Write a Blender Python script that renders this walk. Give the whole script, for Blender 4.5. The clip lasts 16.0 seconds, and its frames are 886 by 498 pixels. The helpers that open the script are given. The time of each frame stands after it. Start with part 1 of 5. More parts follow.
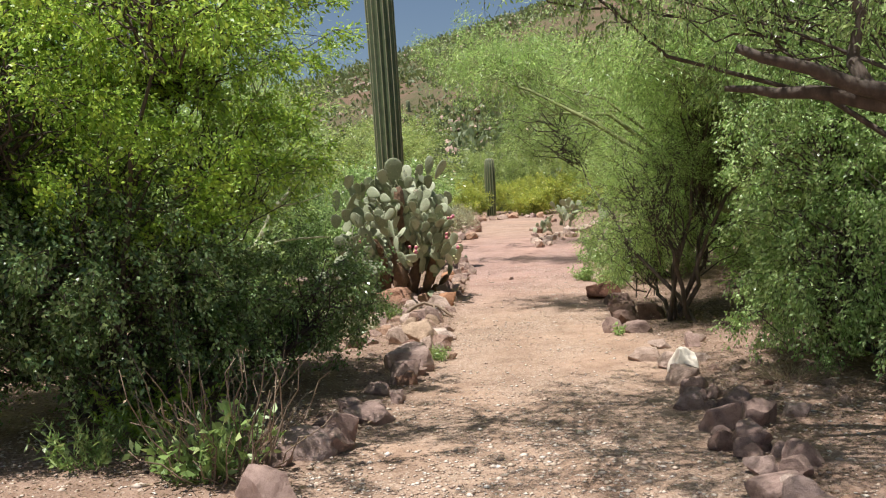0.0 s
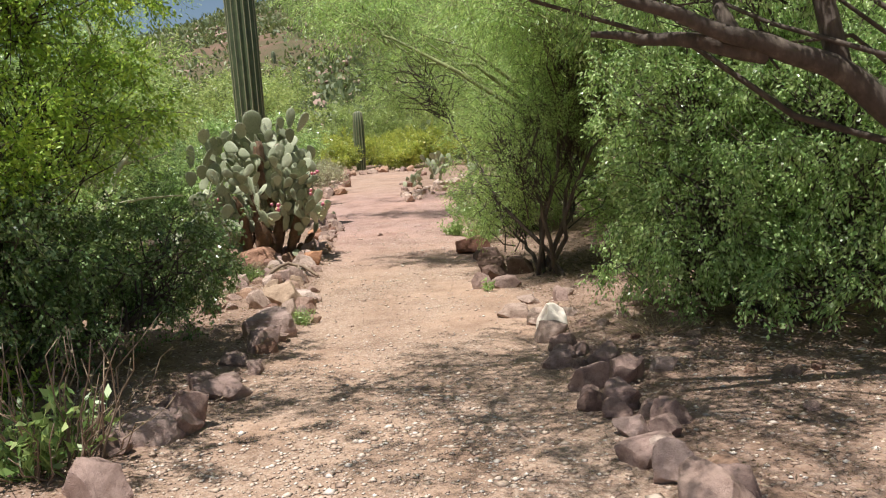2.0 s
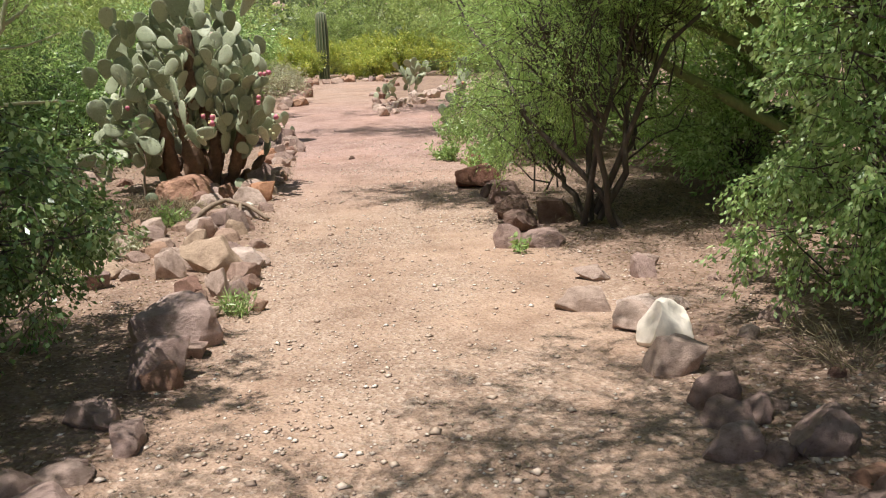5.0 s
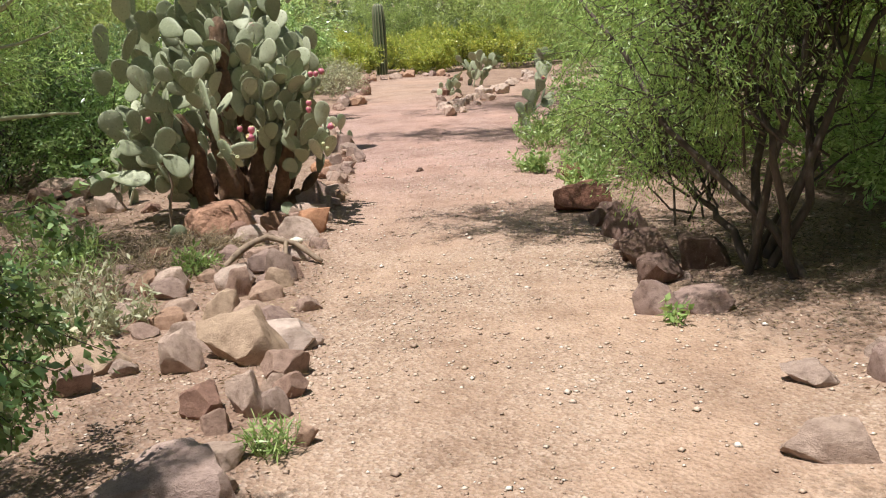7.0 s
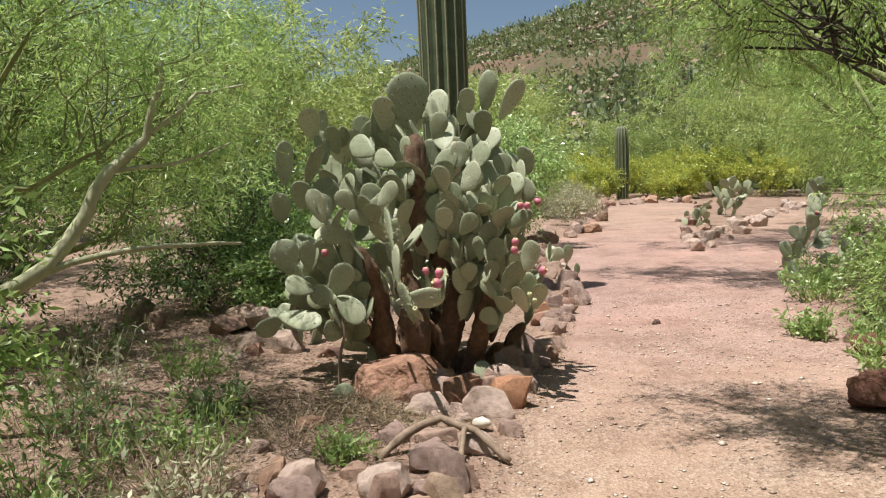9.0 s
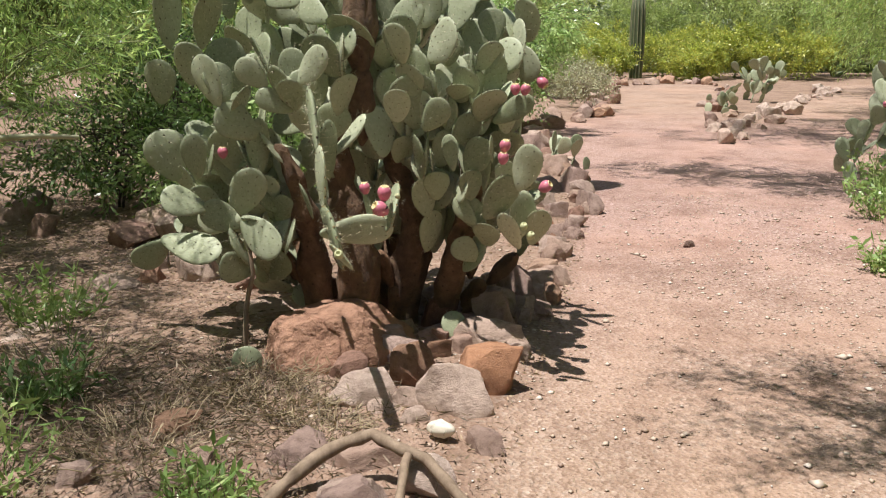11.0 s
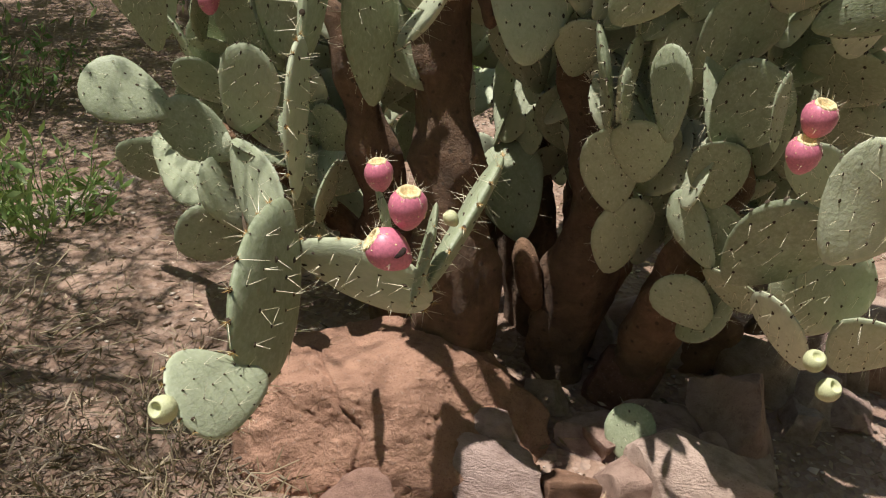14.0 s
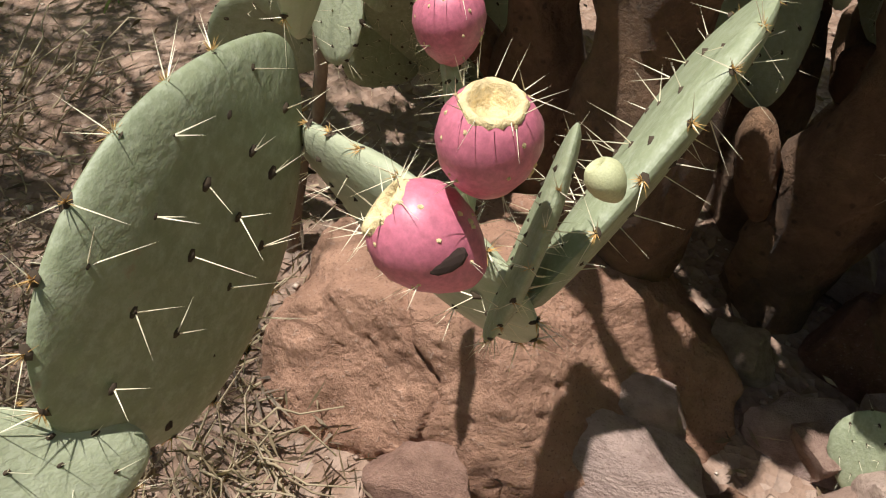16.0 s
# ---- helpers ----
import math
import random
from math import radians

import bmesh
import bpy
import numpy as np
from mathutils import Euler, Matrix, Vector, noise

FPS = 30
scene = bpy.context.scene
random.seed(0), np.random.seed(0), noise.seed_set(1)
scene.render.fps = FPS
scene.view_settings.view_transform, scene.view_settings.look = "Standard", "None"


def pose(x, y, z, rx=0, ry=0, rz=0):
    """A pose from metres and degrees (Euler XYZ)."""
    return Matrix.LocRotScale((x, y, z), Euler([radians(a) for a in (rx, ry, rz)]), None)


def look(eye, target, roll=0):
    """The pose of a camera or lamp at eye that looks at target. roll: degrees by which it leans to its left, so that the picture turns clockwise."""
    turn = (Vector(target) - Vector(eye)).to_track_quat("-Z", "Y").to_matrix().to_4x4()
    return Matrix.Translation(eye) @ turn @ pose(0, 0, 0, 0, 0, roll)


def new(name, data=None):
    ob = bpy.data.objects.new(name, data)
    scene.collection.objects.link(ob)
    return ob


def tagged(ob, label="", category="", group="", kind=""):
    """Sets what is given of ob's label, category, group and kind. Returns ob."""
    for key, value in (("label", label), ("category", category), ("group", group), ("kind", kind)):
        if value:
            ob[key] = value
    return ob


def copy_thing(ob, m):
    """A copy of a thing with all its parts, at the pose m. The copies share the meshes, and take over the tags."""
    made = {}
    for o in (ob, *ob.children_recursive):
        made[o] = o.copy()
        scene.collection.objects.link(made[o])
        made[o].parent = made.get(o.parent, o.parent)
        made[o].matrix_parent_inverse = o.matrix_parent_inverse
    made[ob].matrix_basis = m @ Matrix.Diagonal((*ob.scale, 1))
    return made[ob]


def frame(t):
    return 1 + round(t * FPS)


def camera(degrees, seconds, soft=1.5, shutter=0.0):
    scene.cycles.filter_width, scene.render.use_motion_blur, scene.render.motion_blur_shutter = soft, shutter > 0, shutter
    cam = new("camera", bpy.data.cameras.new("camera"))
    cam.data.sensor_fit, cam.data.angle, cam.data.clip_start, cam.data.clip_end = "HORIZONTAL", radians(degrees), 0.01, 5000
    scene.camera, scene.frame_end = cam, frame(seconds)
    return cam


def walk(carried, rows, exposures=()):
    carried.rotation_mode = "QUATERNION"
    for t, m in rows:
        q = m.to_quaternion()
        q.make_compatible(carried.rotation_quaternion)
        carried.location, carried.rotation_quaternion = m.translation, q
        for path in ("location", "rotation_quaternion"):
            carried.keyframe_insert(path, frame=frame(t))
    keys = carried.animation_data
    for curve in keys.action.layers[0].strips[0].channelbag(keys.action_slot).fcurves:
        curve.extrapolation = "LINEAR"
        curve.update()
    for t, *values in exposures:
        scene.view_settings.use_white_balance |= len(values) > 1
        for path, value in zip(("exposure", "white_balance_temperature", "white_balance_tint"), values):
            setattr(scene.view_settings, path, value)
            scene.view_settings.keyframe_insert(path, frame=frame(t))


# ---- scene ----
cam = camera(55.1, 16.0, 1.15)
PATH = [
    (0, (0.208, -0.015, 1.368), (0.195, 1.982, 1.27), -2.8),
    (0.5, (0.214, -0.004, 1.376), (0.271, 1.992, 1.268), -2.6),
    (1, (0.201, -0.007, 1.373), (0.359, 1.982, 1.235), -2.2),
    (1.5, (0.211, 0.062, 1.348), (0.45, 2.04, 1.17), -2.2),
    (2, (0.303, 0.318, 1.37), (0.58, 2.287, 1.148), -3.4),
    (2.5, (0.348, 0.625, 1.307), (0.667, 2.568, 0.957), -4.0),
    (3, (0.357, 1.03, 1.32), (0.691, 2.961, 0.923), -3.0),
    (3.2, (0.382, 1.206, 1.306), (0.678, 3.145, 0.917), -2.9),
    (5.3, (0.386, 3.448, 1.232), (0.739, 5.369, 0.801), -2.1),
    (5.5, (0.401, 3.655, 1.247), (0.732, 5.579, 0.811), -2.3),
    (6, (0.347, 4.078, 1.268), (0.59, 6.019, 0.855), -3.3),
    (6.5, (0.368, 4.435, 1.251), (0.56, 6.382, 0.835), -3.6),
    (7, (0.398, 4.814, 1.257), (0.617, 6.755, 0.826), -3.4),
    (7.5, (0.469, 5.167, 1.299), (0.992, 7.055, 0.897), -3.5),
    (8, (0.558, 5.563, 1.282), (0.97, 7.491, 0.943), -4.4),
    (8.5, (0.519, 5.919, 1.33), (0.511, 7.91, 1.144), -3.9),
    (9, (0.55, 6.286, 1.316), (0.237, 8.256, 1.182), -1.6),
    (9.5, (0.508, 6.746, 1.311), (0.216, 8.709, 1.064), -0.8),
    (10, (0.466, 7.104, 1.33), (0.222, 9.066, 1.027), -2.3),
    (10.2, (0.489, 7.291, 1.308), (0.227, 9.246, 0.979), -2.4),
    (12.3, (0.451, 8.866, 1.319), (0.048, 10.736, 0.737), 5.3),
    (12.5, (0.474, 9.005, 1.307), (0.055, 10.861, 0.692), 5.9),
    (13, (0.514, 9.422, 1.323), (0.008, 11.242, 0.664), 5.5),
    (13.5, (0.409, 9.783, 1.31), (-0.263, 11.522, 0.586), 6.1),
    (14, (0.352, 10.081, 1.296), (-0.594, 11.609, 0.418), 4.5),
    (14.5, (0.251, 10.354, 1.278), (-0.792, 11.707, 0.238), 5.3),
    (15, (0.11, 10.526, 1.219), (-0.922, 11.712, -0.019), 6.5),
    (15.5, (0.039, 10.647, 1.105), (-1.014, 11.699, -0.231), 5.5),
    (16, (0.008, 10.655, 1.095), (-1.031, 11.694, -0.262), 6.0),
]
walk(cam, [(t, look(eye, target, roll)) for t, eye, target, roll in PATH])

# ---- world and sun ----
SUN_TO = Vector((-0.22, -0.152, 0.964)).normalized()
world = bpy.data.worlds.new("sky")
scene.world = world
world.use_nodes = True
wn = world.node_tree
sky = wn.nodes.new("ShaderNodeTexSky")
sky.sky_type = "NISHITA"
sky.sun_disc = False
sky.sun_elevation = math.asin(SUN_TO.z)
sky.sun_rotation = math.atan2(SUN_TO.x, SUN_TO.y)
wn.nodes["Background"].inputs["Strength"].default_value = 0.058
wn.links.new(sky.outputs["Color"], wn.nodes["Background"].inputs["Color"])
sun = new("sun", bpy.data.lights.new("sun", "SUN"))
sun.data.energy, sun.data.angle, sun.data.color = 5.0, radians(0.55), (1.0, 0.97, 0.93)
sun.matrix_world = look((0, 0, 30), Vector((0, 0, 30)) - SUN_TO)
scene.view_settings.exposure = 0.47


# ---- materials ----
def graph(name):
    m = bpy.data.materials.new(name)
    m.use_nodes = True
    nt = m.node_tree
    return m, nt, nt.nodes["Principled BSDF"], nt.nodes["Material Output"]


def node(nt, kind, **values):
    n = nt.nodes.new("ShaderNode" + kind)
    for k, v in values.items():
        n.inputs[k.replace("_", " ")].default_value = v
    return n


def noise_at(nt, scale, detail=4.0, rough=0.55, where=None):
    n = node(nt, "TexNoise", Scale=scale, Detail=detail, Roughness=rough)
    if where:
        nt.links.new(where, n.inputs["Vector"])
    return n.outputs["Fac"]


def ramp(nt, fac, stops):
    r = nt.nodes.new("ShaderNodeValToRGB")
    el = r.color_ramp.elements
    while len(el) < len(stops):
        el.new(0.5)
    for e, (p, c) in zip(el, stops):
        e.position, e.color = p, (*c, 1)
    nt.links.new(fac, r.inputs["Fac"])
    return r.outputs["Color"]


def mix(nt, fac, a, b, mode="MIX"):
    n = nt.nodes.new("ShaderNodeMix")
    n.data_type, n.blend_type = "RGBA", mode
    for sock, v in ((n.inputs[0], fac), (n.inputs[6], a), (n.inputs[7], b)):
        if isinstance(v, (int, float)):
            sock.default_value = v
        elif isinstance(v, tuple):
            sock.default_value = (*v, 1)
        else:
            nt.links.new(v, sock)
    return n.outputs[2]


def bump(nt, bsdf, height, strength, distance):
    b = node(nt, "Bump", Strength=strength, Distance=distance)
    nt.links.new(height, b.inputs["Height"])
    nt.links.new(b.outputs["Normal"], bsdf.inputs["Normal"])


def position(nt):
    return nt.nodes.new("ShaderNodeNewGeometry").outputs["Position"]


def island(nt):
    return nt.nodes.new("ShaderNodeNewGeometry").outputs["Random Per Island"]


def own_random(nt):
    return nt.nodes.new("ShaderNodeObjectInfo").outputs["Random"]


def ground_material():
    m, nt, b, out = graph("desert_ground")
    p = position(nt)
    att = nt.nodes.new("ShaderNodeAttribute")
    att.attribute_name = "path"
    sep = nt.nodes.new("ShaderNodeSeparateColor")
    nt.links.new(att.outputs["Color"], sep.inputs["Color"])
    vor = node(nt, "TexVoronoi", Scale=55.0)
    nt.links.new(p, vor.inputs["Vector"])
    vor2 = node(nt, "TexVoronoi", Scale=120.0)
    nt.links.new(p, vor2.inputs["Vector"])
    stones = ramp(nt, vor.outputs["Color"], [(0.0, (0.16, 0.105, 0.075)), (0.35, (0.31, 0.215, 0.155)), (0.7, (0.42, 0.315, 0.245)), (1.0, (0.62, 0.52, 0.44))])
    fine = ramp(nt, vor2.outputs["Color"], [(0.0, (0.2, 0.13, 0.09)), (0.5, (0.36, 0.255, 0.2)), (1.0, (0.52, 0.4, 0.335))])
    sand = ramp(nt, noise_at(nt, 9.0, 6, 0.65, p), [(0.3, (0.35, 0.23, 0.16)), (0.7, (0.52, 0.37, 0.28))])
    gravelly = ramp(nt, noise_at(nt, 0.9, 5, 0.6, p), [(0.36, (0, 0, 0)), (0.56, (1, 1, 1))])
    path = mix(nt, gravelly, mix(nt, 0.38, sand, fine), mix(nt, 0.5, stones, fine))
    path = mix(nt, 1.0, path, ramp(nt, noise_at(nt, 1.9, 7, 0.68, p), [(0.32, (0.74, 0.68, 0.63)), (0.5, (1.0, 0.97, 0.93)), (0.7, (1.14, 1.13, 1.1))]), "MULTIPLY")
    pink = mix(nt, 1.0, path, (1.02, 0.95, 1.07), "MULTIPLY")
    path = mix(nt, sep.outputs["Green"], path, pink)
    soil = ramp(nt, noise_at(nt, 3.0, 8, 0.7, p), [(0.3, (0.12, 0.07, 0.048)), (0.5, (0.255, 0.16, 0.115)), (0.72, (0.4, 0.275, 0.21))])
    soil = mix(nt, 0.3, soil, stones)
    hill = ramp(nt, noise_at(nt, 0.12, 8, 0.7, p), [(0.35, (0.08, 0.085, 0.035)), (0.47, (0.12, 0.1, 0.055)), (0.58, (0.16, 0.105, 0.07)), (0.75, (0.22, 0.145, 0.1))])
    land = mix(nt, sep.outputs["Blue"], soil, hill)
    color = mix(nt, sep.outputs["Red"], land, path)
    nt.links.new(color, b.inputs["Base Color"])
    b.inputs["Roughness"].default_value = 0.93
    b.inputs["Specular IOR Level"].default_value = 0.2
    h = node(nt, "Math")
    h.operation = "ADD"
    nt.links.new(vor.outputs["Distance"], h.inputs[0])
    nt.links.new(noise_at(nt, 40.0, 6, 0.6, p), h.inputs[1])
    bump(nt, b, h.outputs[0], 0.8, 0.015)
    return m


def stone_material(name, stops, scale=1.0):
    m, nt, b, out = graph(name)
    p = nt.nodes.new("ShaderNodeTexCoord").outputs["Object"]
    base = ramp(nt, own_random(nt), stops)
    n1 = noise_at(nt, 5.0 * scale, 8, 0.7, p)
    n2 = noise_at(nt, 38.0 * scale, 6, 0.7, p)
    c = mix(nt, 0.85, base, ramp(nt, n1, [(0.3, (0.35, 0.3, 0.27)), (0.5, (0.75, 0.72, 0.7)), (0.7, (1.0, 0.98, 0.95))]), "MULTIPLY")
    c = mix(nt, ramp(nt, n2, [(0.58, (0, 0, 0)), (0.72, (0.55, 0.55, 0.55))]), c, (0.55, 0.43, 0.36))
    c = mix(nt, ramp(nt, noise_at(nt, 90.0 * scale, 3, 0.5, p), [(0.3, (0.5, 0.5, 0.5)), (0.42, (0, 0, 0))]), c, (0.12, 0.065, 0.045))
    nt.links.new(c, b.inputs["Base Color"])
    b.inputs["Roughness"].default_value = 0.88
    b.inputs["Specular IOR Level"].default_value = 0.25
    h = node(nt, "Math")
    h.operation = "ADD"
    nt.links.new(n1, h.inputs[0])
    nt.links.new(n2, h.inputs[1])
    bump(nt, b, h.outputs[0], 0.7, 0.02)
    return m


def leaf_material(name, stops, through_amount=0.35, rough=0.55, gain=0.95):
    m, nt, b, out = graph(name)
    c = ramp(nt, island(nt), stops)
    tone = ramp(nt, noise_at(nt, 1.6, 3, 0.5, position(nt)), [(0.3, (1.3, 1.36, 1.2)), (0.7, (2.0, 1.95, 1.75))])
    c = mix(nt, gain, c, tone, "MULTIPLY")
    nt.links.new(c, b.inputs["Base Color"])
    b.inputs["Roughness"].default_value = rough * 0.75
    b.inputs["Specular IOR Level"].default_value = 0.6
    t = nt.nodes.new("ShaderNodeBsdfTranslucent")
    nt.links.new(mix(nt, 0.35, c, (0.62, 0.72, 0.2), "MIX"), t.inputs["Color"])
    s = nt.nodes.new("ShaderNodeMixShader")
    s.inputs[0].default_value = through_amount
    nt.links.new(b.outputs[0], s.inputs[1])
    nt.links.new(t.outputs[0], s.inputs[2])
    nt.links.new(s.outputs[0], out.inputs["Surface"])
    return m


def bark_material(name, stops, scale=14.0, depth=0.008):
    m, nt, b, out = graph(name)
    p = position(nt)
    mapping = node(nt, "Mapping", Scale=(1.0, 1.0, 0.3))
    nt.links.new(p, mapping.inputs["Vector"])
    n1 = noise_at(nt, scale, 7, 0.7, mapping.outputs["Vector"])
    nt.links.new(ramp(nt, n1, stops), b.inputs["Base Color"])
    b.inputs["Roughness"].default_value = 0.85
    bump(nt, b, n1, 0.8, depth)
    return m


def pad_material(name, stops, scorch):
    m, nt, b, out = graph(name)
    p = nt.nodes.new("ShaderNodeTexCoord").outputs["Object"]
    c = ramp(nt, own_random(nt), stops)
    c = mix(nt, 0.55, c, ramp(nt, noise_at(nt, 9.0, 6, 0.65, p), [(0.3, (0.62, 0.66, 0.55)), (0.7, (1.08, 1.08, 1.02))]), "MULTIPLY")
    waxy = ramp(nt, noise_at(nt, 26.0, 5, 0.7, p), [(0.45, (0, 0, 0)), (0.75, (0.5, 0.5, 0.5))])
    c = mix(nt, waxy, c, (0.46, 0.48, 0.37))
    scab = ramp(nt, noise_at(nt, 6.5, 5, 0.75, p), [(0.62, (0, 0, 0)), (0.7, (scorch, scorch, scorch))])
    c = mix(nt, scab, c, (0.23, 0.125, 0.06))
    nt.links.new(c, b.inputs["Base Color"])
    b.inputs["Roughness"].default_value = 0.5
    b.inputs["Specular IOR Level"].default_value = 0.35
    bump(nt, b, noise_at(nt, 30.0, 5, 0.6, p), 0.25, 0.006)
    return m


def plain_material(name, color, rough=0.7, vary=0.25, scale=20.0, relief=0.3):
    m, nt, b, out = graph(name)
    p = nt.nodes.new("ShaderNodeTexCoord").outputs["Object"]
    n = noise_at(nt, scale, 6, 0.65, p)
    low = tuple(v * (1 - vary) for v in color)
    high = tuple(min(1, v * (1 + vary)) for v in color)
    nt.links.new(ramp(nt, n, [(0.3, low), (0.7, high)]), b.inputs["Base Color"])
    b.inputs["Roughness"].default_value = rough
    bump(nt, b, n, relief, 0.004)
    return m


GROUND = ground_material()
STONE = stone_material("border_stone", [(0.0, (0.36, 0.21, 0.16)), (0.25, (0.52, 0.37, 0.3)), (0.5, (0.42, 0.3, 0.26)), (0.75, (0.56, 0.43, 0.36)), (1.0, (0.5, 0.31, 0.21))])
RED_STONE = stone_material("red_stone", [(0.0, (0.45, 0.255, 0.175)), (1.0, (0.47, 0.28, 0.2))])
BOULDER = stone_material("boulder_stone", [(0.0, (0.5, 0.29, 0.2)), (1.0, (0.5, 0.29, 0.2))], 3.0)
PALE_STONE = plain_material("white_stone", (0.8, 0.71, 0.6), 0.9, 0.12, 7, 0.8)
DARK_STONE = stone_material("dark_stone", [(0.0, (0.2, 0.13, 0.1)), (1.0, (0.3, 0.2, 0.17))])
PALE_PINK = stone_material("pale_pink_stone", [(0.0, (0.62, 0.46, 0.38)), (0.5, (0.66, 0.51, 0.43)), (1.0, (0.68, 0.55, 0.48))])
TAN_STONE = stone_material("tan_stone", [(0.0, (0.56, 0.41, 0.3)), (1.0, (0.62, 0.47, 0.35))])
DARK_PINK = stone_material("purplish_stone", [(0.0, (0.4, 0.28, 0.24)), (1.0, (0.5, 0.36, 0.315))])
MAUVE = stone_material("mauve_stone", [(0.0, (0.5, 0.36, 0.315)), (0.5, (0.56, 0.42, 0.37)), (1.0, (0.62, 0.48, 0.42))])
ORANGE = stone_material("orange_stone", [(0.0, (0.52, 0.265, 0.15)), (1.0, (0.56, 0.3, 0.18))])
RUSTY = stone_material("rusty_stone", [(0.0, (0.3, 0.17, 0.11)), (1.0, (0.36, 0.22, 0.15))])
DARK_RED = stone_material("dark_red_stone", [(0.0, (0.2, 0.09, 0.06)), (1.0, (0.26, 0.13, 0.09))])
PEBBLE = leaf_material("gravel_stone", [(0.0, (0.3, 0.2, 0.15)), (0.4, (0.48, 0.36, 0.27)), (0.8, (0.6, 0.48, 0.39)), (1.0, (0.72, 0.64, 0.56))], 0.0, 0.9, 0.0)
HILL_ROCK = leaf_material("hillside_rock", [(0.0, (0.2, 0.12, 0.09)), (1.0, (0.42, 0.29, 0.22))], 0.0, 0.9, 0.0)
LITTER = leaf_material("leaf_litter", [(0.0, (0.1, 0.065, 0.04)), (0.6, (0.27, 0.18, 0.11)), (1.0, (0.48, 0.36, 0.24))], 0.1, 0.9, 0.0)
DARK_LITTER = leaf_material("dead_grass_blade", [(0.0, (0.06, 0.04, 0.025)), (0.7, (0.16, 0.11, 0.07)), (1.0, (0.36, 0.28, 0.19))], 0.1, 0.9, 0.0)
HILL_LEAF = leaf_material("hillside_leaf", [(0.0, (0.1, 0.14, 0.055)), (0.7, (0.19, 0.23, 0.1)), (1.0, (0.29, 0.3, 0.16))], 0.2, 0.8, 0.0)
CREOSOTE = leaf_material("creosote_leaf", [(0.0, (0.1, 0.19, 0.03)), (0.6, (0.22, 0.34, 0.05)), (1.0, (0.4, 0.5, 0.08))], 0.5)
SAGE_LEAF = leaf_material("grey_green_leaf", [(0.0, (0.1, 0.18, 0.065)), (0.6, (0.26, 0.37, 0.16)), (1.0, (0.52, 0.62, 0.36))], 0.45, 0.34)
PALO_LEAF = leaf_material("palo_verde_leaf", [(0.0, (0.11, 0.19, 0.06)), (0.6, (0.25, 0.37, 0.12)), (1.0, (0.42, 0.52, 0.22))], 0.5)
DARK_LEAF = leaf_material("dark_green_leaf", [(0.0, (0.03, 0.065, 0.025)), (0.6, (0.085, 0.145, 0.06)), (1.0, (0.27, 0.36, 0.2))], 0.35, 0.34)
FAR_LEAF = leaf_material("far_leaf", [(0.0, (0.13, 0.19, 0.06)), (1.0, (0.34, 0.38, 0.15))], 0.45)
YELLOW_LEAF = leaf_material("brittlebush_leaf", [(0.0, (0.16, 0.21, 0.04)), (0.7, (0.3, 0.32, 0.06)), (1.0, (0.46, 0.4, 0.09))], 0.35)
WEED_LEAF = leaf_material("weed_leaf", [(0.0, (0.1, 0.17, 0.05)), (0.7, (0.19, 0.27, 0.1)), (1.0, (0.32, 0.37, 0.18))], 0.35)
STRAW = leaf_material("dry_straw", [(0.0, (0.24, 0.17, 0.1)), (1.0, (0.52, 0.42, 0.27))], 0.15, 0.8, 0.0)
GREY_LEAF = leaf_material("grey_shrub_leaf", [(0.0, (0.2, 0.2, 0.14)), (1.0, (0.36, 0.35, 0.26))], 0.2, 0.8)
BARK = bark_material("dark_bark", [(0.25, (0.035, 0.026, 0.02)), (0.55, (0.1, 0.075, 0.058)), (0.8, (0.2, 0.16, 0.125))], 16, 0.014)
GREEN_BARK = bark_material("green_bark", [(0.25, (0.12, 0.15, 0.05)), (0.6, (0.27, 0.29, 0.12)), (0.85, (0.4, 0.37, 0.2))], 12, 0.004)
PALE_BARK = bark_material("pale_bark", [(0.25, (0.3, 0.3, 0.16)), (0.6, (0.48, 0.46, 0.3)), (0.85, (0.6, 0.55, 0.4))], 14, 0.003)
DRY_WOOD = bark_material("dry_wood", [(0.25, (0.13, 0.085, 0.055)), (0.6, (0.3, 0.22, 0.155)), (0.85, (0.46, 0.37, 0.28))], 24, 0.006)
PAD = pad_material("pear_pad", [(0.0, (0.26, 0.285, 0.18)), (0.5, (0.37, 0.395, 0.265)), (1.0, (0.53, 0.545, 0.4))], 0.5)
def cork_material():
    m, nt, b, out = graph("corky_stem")
    p = position(nt)
    n1 = noise_at(nt, 16.0, 8, 0.72, p)
    c = ramp(nt, n1, [(0.3, (0.035, 0.022, 0.015)), (0.48, (0.14, 0.08, 0.045)), (0.62, (0.25, 0.14, 0.08)), (0.78, (0.4, 0.31, 0.23))])
    c = mix(nt, 0.4, c, ramp(nt, own_random(nt), [(0.0, (0.12, 0.08, 0.055)), (1.0, (0.3, 0.16, 0.085))]))
    spots = node(nt, "TexVoronoi", Scale=34.0)
    nt.links.new(p, spots.inputs["Vector"])
    c = mix(nt, ramp(nt, spots.outputs["Distance"], [(0.1, (0.6, 0.6, 0.6)), (0.2, (0, 0, 0))]), c, (0.03, 0.02, 0.014))
    nt.links.new(c, b.inputs["Base Color"])
    b.inputs["Roughness"].default_value = 0.88
    bump(nt, b, n1, 0.9, 0.03)
    return m


